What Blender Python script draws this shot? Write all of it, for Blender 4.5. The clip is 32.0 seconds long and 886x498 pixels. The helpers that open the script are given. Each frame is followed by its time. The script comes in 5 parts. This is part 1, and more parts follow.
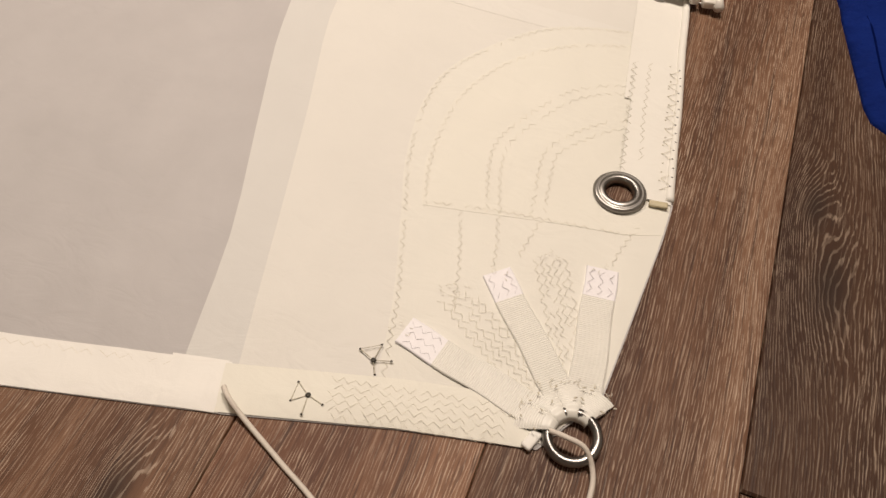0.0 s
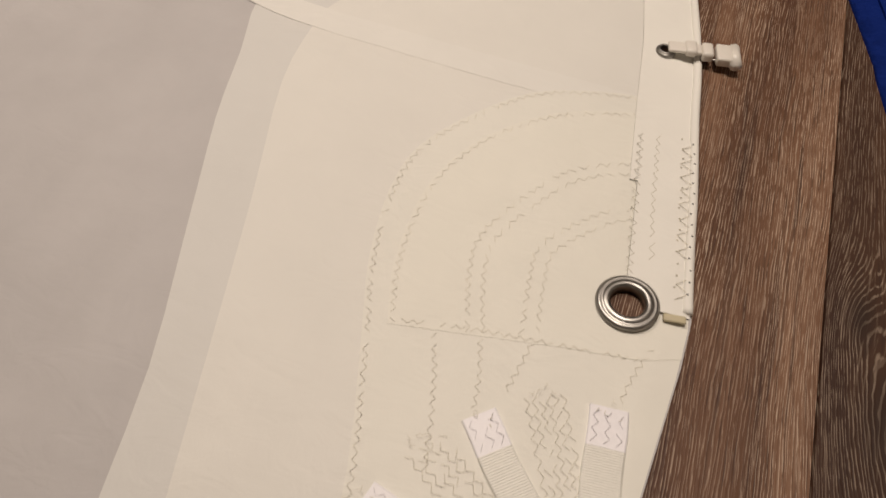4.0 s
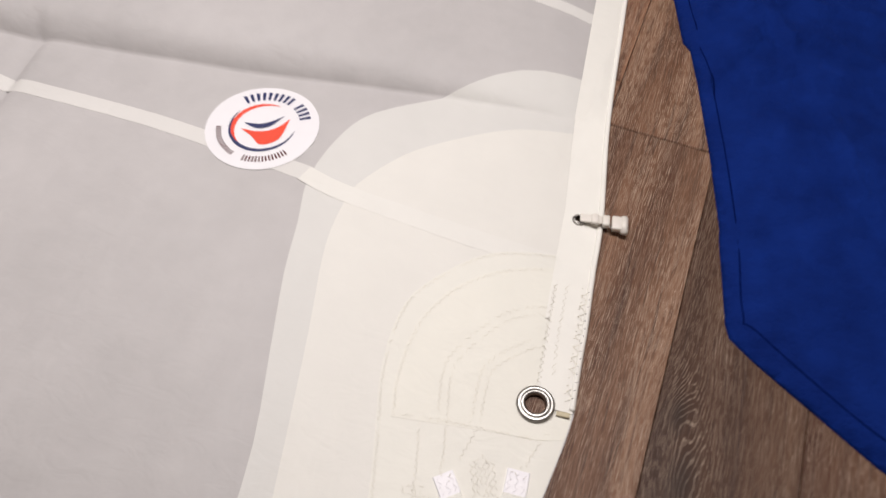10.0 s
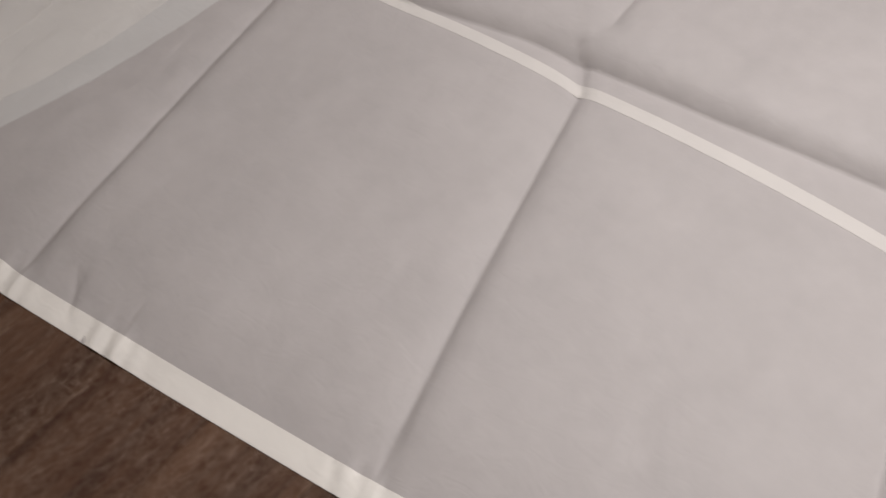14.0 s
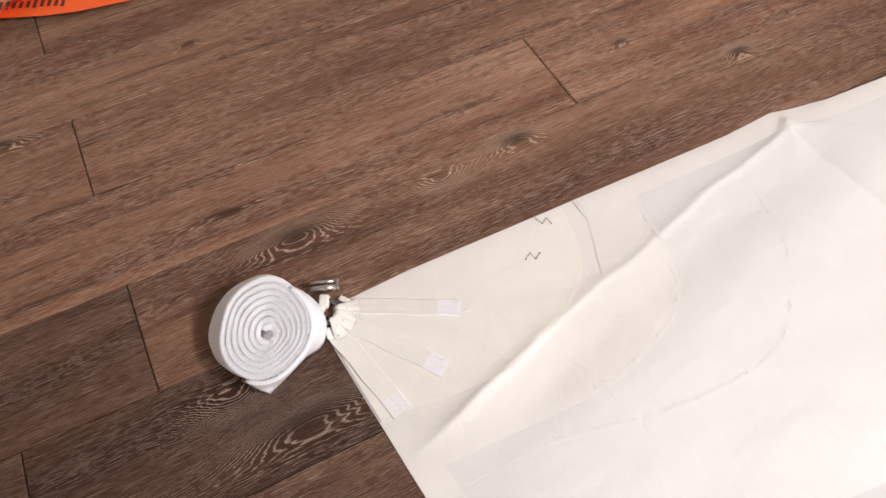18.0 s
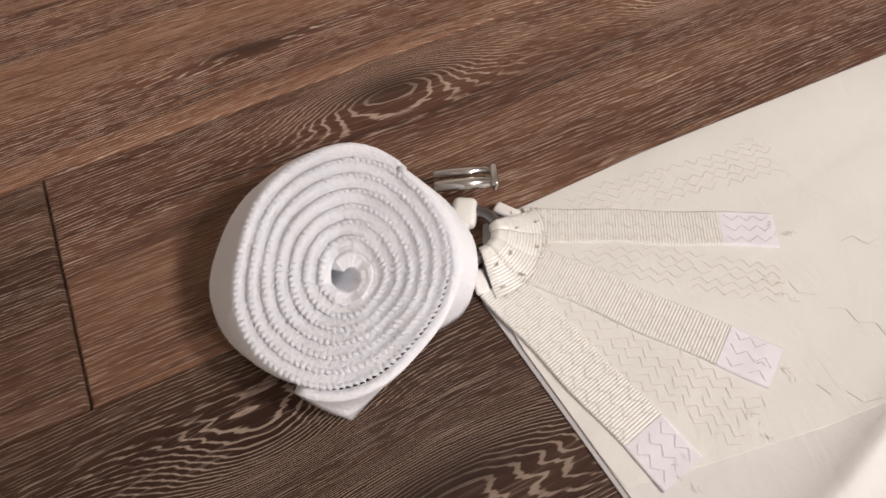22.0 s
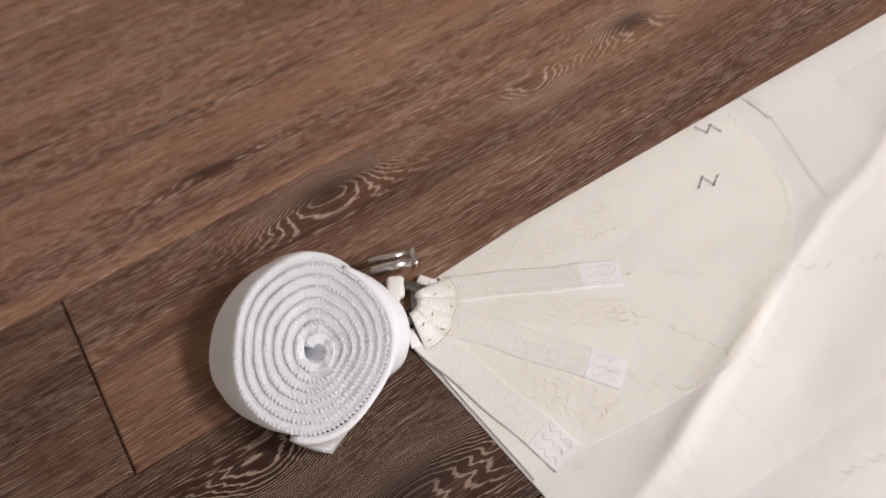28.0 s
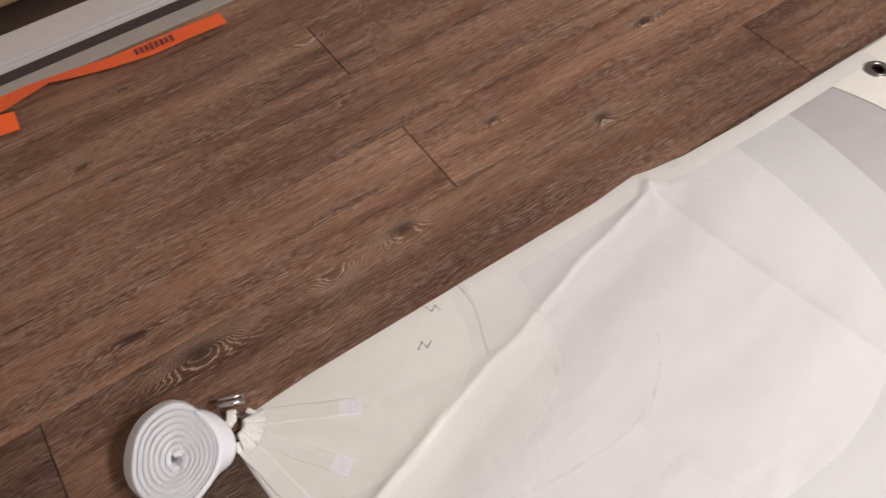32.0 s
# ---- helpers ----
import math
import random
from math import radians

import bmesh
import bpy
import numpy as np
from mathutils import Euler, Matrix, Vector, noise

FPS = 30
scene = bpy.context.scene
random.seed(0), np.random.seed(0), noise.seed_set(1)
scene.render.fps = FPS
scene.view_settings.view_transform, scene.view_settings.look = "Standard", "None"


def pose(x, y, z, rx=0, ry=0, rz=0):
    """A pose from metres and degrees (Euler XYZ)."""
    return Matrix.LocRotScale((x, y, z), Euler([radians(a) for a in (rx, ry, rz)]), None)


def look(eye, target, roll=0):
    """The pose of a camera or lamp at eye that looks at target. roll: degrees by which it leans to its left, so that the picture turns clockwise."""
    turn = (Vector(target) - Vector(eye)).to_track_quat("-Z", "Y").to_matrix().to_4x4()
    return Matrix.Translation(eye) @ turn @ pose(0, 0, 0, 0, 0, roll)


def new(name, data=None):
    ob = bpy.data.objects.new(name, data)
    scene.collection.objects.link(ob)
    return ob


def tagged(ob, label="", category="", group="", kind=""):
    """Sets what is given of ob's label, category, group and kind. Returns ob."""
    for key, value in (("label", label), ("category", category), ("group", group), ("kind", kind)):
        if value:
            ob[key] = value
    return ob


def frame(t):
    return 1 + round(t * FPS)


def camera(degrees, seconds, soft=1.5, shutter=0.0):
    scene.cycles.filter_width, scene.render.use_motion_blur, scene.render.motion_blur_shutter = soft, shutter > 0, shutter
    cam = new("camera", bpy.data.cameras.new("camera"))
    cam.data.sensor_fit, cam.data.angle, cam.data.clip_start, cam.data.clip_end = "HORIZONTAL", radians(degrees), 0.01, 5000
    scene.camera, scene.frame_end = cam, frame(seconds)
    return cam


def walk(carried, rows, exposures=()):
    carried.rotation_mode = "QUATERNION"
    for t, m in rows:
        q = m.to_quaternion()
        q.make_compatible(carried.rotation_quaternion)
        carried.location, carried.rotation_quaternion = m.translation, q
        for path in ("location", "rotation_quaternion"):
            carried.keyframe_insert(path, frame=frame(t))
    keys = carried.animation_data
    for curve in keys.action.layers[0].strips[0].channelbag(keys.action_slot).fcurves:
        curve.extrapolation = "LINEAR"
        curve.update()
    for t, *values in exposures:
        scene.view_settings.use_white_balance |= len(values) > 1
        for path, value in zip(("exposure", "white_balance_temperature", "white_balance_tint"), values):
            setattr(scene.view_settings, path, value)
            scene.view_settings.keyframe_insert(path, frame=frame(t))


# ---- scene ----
cam = camera(62.50, 32.0, 1.5, 0.45)
PATH = [
    (0, (-0.0080, -0.4949, 0.5488), (-0.1997, 0.0437, -0.2718), 1.96),
    (0.5, (0.0002, -0.5015, 0.5472), (-0.1933, 0.0401, -0.2709), 1.78),
    (1, (-0.0023, -0.5009, 0.5550), (-0.1940, 0.0403, -0.2637), 1.94),
    (1.5, (0.0022, -0.5013, 0.5542), (-0.1888, 0.0391, -0.2652), 1.89),
    (2, (-0.0014, -0.5011, 0.5529), (-0.1901, 0.0381, -0.2678), 2.01),
    (2.5, (-0.0038, -0.4845, 0.5549), (-0.1862, 0.0562, -0.2663), 2.56),
    (3, (-0.0122, -0.4406, 0.5466), (-0.1922, 0.1049, -0.2719), 2.56),
    (3.5, (-0.0395, -0.4000, 0.5182), (-0.2165, 0.1451, -0.3013), 2.72),
    (4, (-0.0470, -0.3512, 0.5014), (-0.2267, 0.1988, -0.3142), 2.78),
    (4.5, (-0.0514, -0.3214, 0.5046), (-0.2305, 0.2275, -0.3119), 2.79),
    (6.5, (-0.0536, -0.3204, 0.5269), (-0.2332, 0.2238, -0.2926), 2.37),
    (7, (-0.0477, -0.3231, 0.5281), (-0.2242, 0.2213, -0.2919), 2.56),
    (7.5, (-0.0434, -0.3243, 0.5346), (-0.2186, 0.2216, -0.2848), 2.64),
    (8, (-0.0350, -0.3273, 0.5273), (-0.2093, 0.2180, -0.2927), 2.62),
    (8.5, (-0.0239, -0.3075, 0.5259), (-0.1947, 0.2400, -0.2933), 2.67),
    (9, (-0.0278, -0.3244, 0.5507), (-0.1920, 0.2293, -0.2657), 2.94),
    (9.5, (-0.0251, -0.3715, 0.6822), (-0.1885, 0.1784, -0.1368), 2.94),
    (10, (0.0064, -0.4155, 0.9156), (-0.1849, 0.1176, 0.0915), 1.88),
    (10.5, (0.0769, -0.4344, 1.0432), (-0.1596, 0.0699, 0.2127), 1.84),
    (11, (0.0268, -0.4508, 1.0882), (-0.2518, 0.0260, 0.2546), 1.92),
    (11.5, (-0.1168, -0.5106, 1.0804), (-0.4258, -0.0504, 0.2482), 1.74),
    (12, (-0.3232, -0.5462, 1.0212), (-0.6550, -0.1063, 0.1867), 0.10),
    (12.5, (-0.5599, -0.5490, 1.0135), (-0.9092, -0.1188, 0.1811), -1.65),
    (13, (-0.7758, -0.5816, 1.0270), (-1.1460, -0.1834, 0.1877), -3.92),
    (13.5, (-1.0084, -0.6480, 1.0303), (-1.3933, -0.2729, 0.1869), -4.90),
    (14, (-1.2105, -0.6978, 1.0640), (-1.5824, -0.3357, 0.2092), -5.41),
    (14.5, (-1.4831, -0.7294, 1.1029), (-1.8209, -0.3871, 0.2262), -3.25),
    (15, (-1.7664, -0.8233, 1.0665), (-2.0662, -0.4371, 0.1942), 5.24),
    (15.5, (-1.9829, -0.8620, 1.0477), (-2.3094, -0.4921, 0.1779), 5.35),
    (17.5, (-2.5090, -0.8821, 0.9456), (-3.0001, -0.6487, 0.1064), -2.06),
    (18, (-2.5585, -0.9215, 0.9379), (-3.0506, -0.6956, 0.0972), -2.33),
    (18.5, (-2.5807, -0.9301, 0.9228), (-3.0650, -0.6892, 0.0817), -2.69),
    (19, (-2.6149, -0.9371, 0.8922), (-3.0854, -0.6787, 0.0486), -2.70),
    (19.5, (-2.6690, -0.9484, 0.8404), (-3.1368, -0.6765, -0.0005), -2.74),
    (20, (-2.7246, -0.9744, 0.6994), (-3.2005, -0.7063, -0.1383), -3.10),
    (20.5, (-2.7895, -1.0138, 0.5809), (-3.2836, -0.7968, -0.2611), -4.63),
    (21, (-2.8260, -1.0047, 0.4814), (-3.3263, -0.8166, -0.3638), -4.61),
    (21.5, (-2.8388, -1.0043, 0.4298), (-3.3384, -0.8174, -0.4160), -4.12),
    (22, (-2.8515, -0.9806, 0.4048), (-3.3452, -0.7856, -0.4426), -4.17),
    (22.5, (-2.8550, -0.9708, 0.3996), (-3.3390, -0.7545, -0.4483), -4.44),
    (23, (-2.8723, -0.9723, 0.4019), (-3.3423, -0.7393, -0.4495), -4.48),
    (23.5, (-2.8884, -0.9832, 0.3987), (-3.3504, -0.7426, -0.4549), -4.46),
    (24, (-2.8876, -0.9897, 0.3941), (-3.3462, -0.7527, -0.4623), -5.13),
    (24.5, (-2.8797, -0.9898, 0.3919), (-3.3410, -0.7500, -0.4624), -5.00),
    (25, (-2.8825, -0.9726, 0.4076), (-3.3427, -0.7349, -0.4478), -5.28),
    (25.5, (-2.8841, -0.9586, 0.4107), (-3.3450, -0.7145, -0.4425), -4.88),
    (27.5, (-2.8477, -0.9508, 0.4890), (-3.2809, -0.7082, -0.3790), -5.03),
    (28, (-2.8016, -0.9903, 0.5683), (-3.2664, -0.7164, -0.2736), -3.73),
    (28.5, (-2.7564, -0.9777, 0.7767), (-3.2235, -0.7130, -0.0670), -4.02),
    (29, (-2.7128, -0.9944, 0.9378), (-3.1919, -0.7351, 0.0992), -4.63),
    (29.5, (-2.6817, -1.0006, 1.0034), (-3.1665, -0.7476, 0.1662), -4.53),
    (30, (-2.6400, -0.9723, 1.0119), (-3.1352, -0.7338, 0.1765), -4.31),
    (30.5, (-2.6167, -0.9480, 1.0356), (-3.1127, -0.7139, 0.1994), -4.47),
    (31, (-2.5905, -0.9377, 1.0390), (-3.0857, -0.7013, 0.2029), -4.39),
    (31.5, (-2.5695, -0.8537, 1.0531), (-3.0610, -0.6019, 0.2194), -4.27),
    (32, (-2.5603, -0.7915, 1.0698), (-3.0348, -0.5071, 0.2367), -4.18),
]
walk(cam, [(t, look(eye, target, roll)) for t, eye, target, roll in PATH],
     [(0, -0.75, 7200, 9.5), (0.5, -0.7, 6150, 8.5), (2.5, -0.7, 6150, 8.5), (3.2, -0.82, 7100, 9.5), (4, -1.07, 7100, 9.5), (7, -1.05, 7100, 9.5), (9.3, -0.94, 7000, 9.5), (10, -0.66, 6080, 8), (11.2, -0.72, 6080, 8), (11.6, -0.95, 7000, 8), (12.5, -1.3, 7000, 8), (13, -1.38, 6200, 8), (14, -0.8, 6150, 8), (15, -0.55, 6100, 8), (17.5, 0.65, 6000, 9.5), (18, 0.60, 6050, 9.5), (19, 0.26, 6050, 9.5), (21, 0.46, 6200, 9.5), (22, 0.42, 6150, 9.5), (23, 0.4, 6000, 9.5), (28, 0.4, 6000, 9.5), (29, 0.44, 6050, 9.5), (31, 0.40, 6050, 9.5), (32, 0.22, 6050, 9.5)])

# ---- world, lights ----
world = bpy.data.worlds.new("world")
scene.world = world
world.use_nodes = True
world.node_tree.nodes["Background"].inputs[0].default_value = (1.0, 0.86, 0.72, 1)
world.node_tree.nodes["Background"].inputs[1].default_value = 0.05


def lamp(name, place, aim, size, watts, colour):
    data = bpy.data.lights.new(name, "AREA")
    data.shape, data.size, data.energy, data.color = "DISK", size, watts, colour
    ob = new(name, data)
    ob.matrix_world = look(place, aim)
    return ob


lamp("ceiling_lamp_light", (-0.05, 0.50, 2.36), (-0.1, 0.2, 0.0), 0.34, 62, (1.0, 0.90, 0.84))
# unseen fill lamp, added to even out the brightness further west
lamp("added_fill_light", (-1.30, 0.75, 2.36), (-1.8, 0.0, 0.0), 0.34, 62, (1.0, 0.90, 0.85))


# ---- materials ----
def material(name, rough=0.6, metal=0.0):
    m = bpy.data.materials.new(name)
    m.use_nodes = True
    nt = m.node_tree
    b = nt.nodes["Principled BSDF"]
    b.inputs["Roughness"].default_value, b.inputs["Metallic"].default_value = rough, metal
    return m, nt, b


def node(nt, kind, **values):
    n = nt.nodes.new(kind)
    for key, value in values.items():
        if key in n.inputs.keys():
            n.inputs[key].default_value = value
    return n


def maths(nt, op, a, b=None, c=None):
    n = nt.nodes.new("ShaderNodeMath")
    n.operation = op
    for i, v in enumerate((a, b, c)):
        if v is None:
            continue
        if isinstance(v, (int, float)):
            n.inputs[i].default_value = v
        else:
            nt.links.new(v, n.inputs[i])
    return n.outputs[0]


def ramp(nt, fac, stops):
    n = nt.nodes.new("ShaderNodeValToRGB")
    els = n.color_ramp.elements
    while len(els) < len(stops):
        els.new(0.5)
    for e, (p, c) in zip(els, stops):
        e.position, e.color = p, (*c, 1)
    nt.links.new(fac, n.inputs[0])
    return n.outputs[0]


def ramp_value(nt, fac, lo, hi):
    n = nt.nodes.new("ShaderNodeMapRange")
    n.interpolation_type = "SMOOTHSTEP"
    nt.links.new(fac, n.inputs["Value"])
    n.inputs["From Min"].default_value, n.inputs["From Max"].default_value = lo, hi
    return n.outputs[0]


def mix(nt, fac, a, b, mode="MIX"):
    n = nt.nodes.new("ShaderNodeMix")
    n.data_type, n.blend_type = "RGBA", mode
    for sock, v in ((n.inputs[0], fac), (n.inputs[6], a), (n.inputs[7], b)):
        if isinstance(v, (int, float)):
            sock.default_value = v
        elif isinstance(v, tuple):
            sock.default_value = (*v, 1)
        else:
            nt.links.new(v, sock)
    return n.outputs[2]


def noise_tex(nt, vec, scale, detail=4, rough=0.55):
    n = node(nt, "ShaderNodeTexNoise", Scale=scale, Detail=detail, Roughness=rough)
    if vec is not None:
        nt.links.new(vec, n.inputs["Vector"])
    return n.outputs["Fac"]


def bump(nt, b, height, strength, dist):
    n = node(nt, "ShaderNodeBump", Strength=strength, Distance=dist)
    nt.links.new(height, n.inputs["Height"])
    nt.links.new(n.outputs[0], b.inputs["Normal"])


def place_of(nt):
    return nt.nodes.new("ShaderNodeNewGeometry").outputs["Position"]


def scaled(nt, vec, s):
    n = nt.nodes.new("ShaderNodeVectorMath")
    n.operation = "MULTIPLY"
    nt.links.new(vec, n.inputs[0])
    n.inputs[1].default_value = s
    return n.outputs[0]


def plain(name, colour, rough=0.6, metal=0.0, vary=0.08, scale=60.0, rel=0.0):
    m, nt, b = material(name, rough, metal)
    pos = place_of(nt)
    f = noise_tex(nt, pos, scale, 5)
    g = noise_tex(nt, pos, scale * 0.07, 3)
    k = maths(nt, "MULTIPLY", maths(nt, "ADD", f, g), 0.5)
    lo = tuple(c * (1 - vary) for c in colour)
    hi = tuple(min(1, c * (1 + vary)) for c in colour)
    nt.links.new(ramp(nt, k, [(0.3, lo), (0.7, hi)]), b.inputs["Base Color"])
    if rel:
        bump(nt, b, f, 0.4, rel)
    return m


def sailcloth(name, colour, dirt=0.09, rough=0.55):
    """Woven polyester: fine weave relief, faint wrinkles and stains."""
    m, nt, b = material(name, rough)
    pos = place_of(nt)
    big = noise_tex(nt, pos, 2.6, 4)
    mid = noise_tex(nt, pos, 22, 5)
    k = maths(nt, "ADD", maths(nt, "MULTIPLY", big, 0.65), maths(nt, "MULTIPLY", mid, 0.35))
    lo = tuple(c * (1 - dirt) for c in colour)
    hi = tuple(min(1, c * (1 + dirt * 0.6)) for c in colour)
    col = ramp(nt, k, [(0.32, lo), (0.66, hi)])
    nt.links.new(col, b.inputs["Base Color"])
    wr = node(nt, "ShaderNodeTexNoise", Scale=9, Detail=3, Roughness=0.45, Distortion=0.6)
    nt.links.new(scaled(nt, pos, (1, 0.5, 1)), wr.inputs["Vector"])
    small = node(nt, "ShaderNodeTexNoise", Scale=34, Detail=3, Roughness=0.5, Distortion=1.2)
    nt.links.new(scaled(nt, pos, (0.6, 1, 1)), small.inputs["Vector"])
    fine = noise_tex(nt, pos, 900, 2)
    folds = maths(nt, "ADD", wr.outputs["Fac"], maths(nt, "MULTIPLY", small.outputs["Fac"], 0.16))
    bump(nt, b, maths(nt, "ADD", folds, maths(nt, "MULTIPLY", fine, 0.02)), 0.62, 0.0085)
    b.inputs["Specular IOR Level"].default_value = 0.25
    return m


CLOTH = sailcloth("grey_translucent_sailcloth", (0.485, 0.463, 0.458))
PATCH = [sailcloth("cream_sailcloth_%s" % w, c, 0.035) for w, c in (
    ("single", (0.645, 0.632, 0.605)), ("double", (0.72, 0.70, 0.655)), ("triple", (0.75, 0.732, 0.67)),
    ("heavy", (0.765, 0.745, 0.675)), ("tack", (0.80, 0.78, 0.70)))]
CLEW_PATCH = [sailcloth("off_white_sailcloth_%s" % w, c, 0.035) for w, c in (
    ("single", (0.60, 0.597, 0.59)), ("double", (0.685, 0.674, 0.655)), ("triple", (0.725, 0.71, 0.675)), ("heavy", (0.765, 0.747, 0.69)))]
LEECH_TAPE = sailcloth("off_white_leech_tape", (0.735, 0.72, 0.68), 0.04)
LUFF_TAPE = sailcloth("cream_luff_tape", (0.80, 0.782, 0.73), 0.04)
TAPE = sailcloth("white_edge_tape", (0.86, 0.84, 0.795), 0.05)
SEAM_OVER = sailcloth("pale_seam_over_patch", (0.735, 0.717, 0.675), 0.035)
OLD_TAPE = plain("yellowed_tape", (0.50, 0.44, 0.30), 0.6, 0, 0.15, 120)
SEAM = sailcloth("pale_seam_tape", (0.66, 0.64, 0.615), 0.04)
WEB = plain("ribbed_cream_webbing", (0.765, 0.75, 0.695), 0.38, 0, 0.06, 300)
WEB_END = plain("white_lilac_webbing_end", (0.82, 0.80, 0.825), 0.5, 0, 0.05, 200)
THREAD = plain("tan_thread", (0.50, 0.46, 0.37), 0.7, 0, 0.2, 200)
THREAD_PALE = plain("pale_thread", (0.70, 0.66, 0.56), 0.7, 0, 0.15, 200)
THREAD_DARK = plain("dark_oiled_thread", (0.035, 0.03, 0.022), 0.6, 0, 0.3, 200)
STEEL = plain("polished_steel", (0.34, 0.325, 0.305), 0.36, 1.0, 0.12, 40)
CHROME = plain("bright_chrome", (0.66, 0.64, 0.61), 0.22, 1.0, 0.08, 40)
STEEL_DARK = plain("tarnished_steel", (0.24, 0.23, 0.22), 0.3, 1.0, 0.2, 50)
PLASTIC = plain("white_plastic", (0.72, 0.68, 0.62), 0.35, 0, 0.04, 80)
CORD = plain("off_white_cord", (0.66, 0.60, 0.53), 0.7, 0, 0.12, 500, 0.001)
FELT = plain("white_felt", (0.85, 0.862, 0.895), 0.95, 0, 0.05, 400, 0.004)
FELT.node_tree.nodes["Principled BSDF"].inputs["Subsurface Weight"].default_value = 0.55
FELT.node_tree.nodes["Principled BSDF"].inputs["Subsurface Radius"].default_value = (0.012, 0.012, 0.012)
FELT.node_tree.nodes["Principled BSDF"].inputs["Subsurface Scale"].default_value = 1.0
ORANGE = plain("orange_ribbon", (0.95, 0.13, 0.02), 0.45, 0, 0.06, 60)
INK = plain("dark_ink", (0.10, 0.03, 0.03), 0.6)
STICK = plain("white_vinyl", (0.80, 0.78, 0.80), 0.4, 0, 0.02, 50)
NAVY = plain("navy_print", (0.015, 0.022, 0.10), 0.45)
RED = plain("red_orange_print", (0.78, 0.06, 0.02), 0.45)


def blue_fabric():
    m, nt, b = material("royal_blue_canvas", 0.85)
    b.inputs["Specular IOR Level"].default_value = 0.08
    pos = place_of(nt)
    f = noise_tex(nt, pos, 14, 5)
    nt.links.new(ramp(nt, f, [(0.3, (0.002, 0.012, 0.105)), (0.7, (0.004, 0.020, 0.16))]), b.inputs["Base Color"])
    wv = noise_tex(nt, pos, 700, 2)
    wr = noise_tex(nt, pos, 18, 4)
    bump(nt, b, maths(nt, "ADD", wr, maths(nt, "MULTIPLY", wv, 0.05)), 0.8, 0.016)
    return m


BLUE = blue_fabric()
BLUE_THREAD = plain("dark_blue_thread", (0.001, 0.006, 0.06), 0.9)
BLUE_THREAD.node_tree.nodes["Principled BSDF"].inputs["Specular IOR Level"].default_value = 0.02

# knots: x, y, size across, size along, strength
KNOTS = [(-3.237, -0.862, 0.030, 0.090, 9.0), (-3.249, -0.462, 0.024, 0.060, 6.0), (-3.244, 0.004, 0.020, 0.040, 5.0),
         (-3.331, -0.956, 0.009, 0.06, 2.0), (0.180, 0.045, 0.022, 0.050, 3.2), (0.200, -0.045, 0.034, 0.08, 3.4),
         (-3.226, -0.613, 0.022, 0.05, -5.0), (-3.365, -0.174, 0.016, 0.035, 4.0), (-3.645, -1.249, 0.022, 0.07, 5.0),
         (-3.018, -1.033, 0.030, 0.07, -8.0), (-2.950, -0.950, 0.030, 0.12, 9.0), (-3.743, -0.889, 0.014, 0.04, 4.0),
         (-3.900, -0.746, 0.012, 0.03, 4.0), (-3.406, 0.266, 0.018, 0.05, 5.0), (-3.786, -0.356, 0.020, 0.06, -4.0),
         (-0.284, -0.430, 0.022, 0.06, 4.0)]


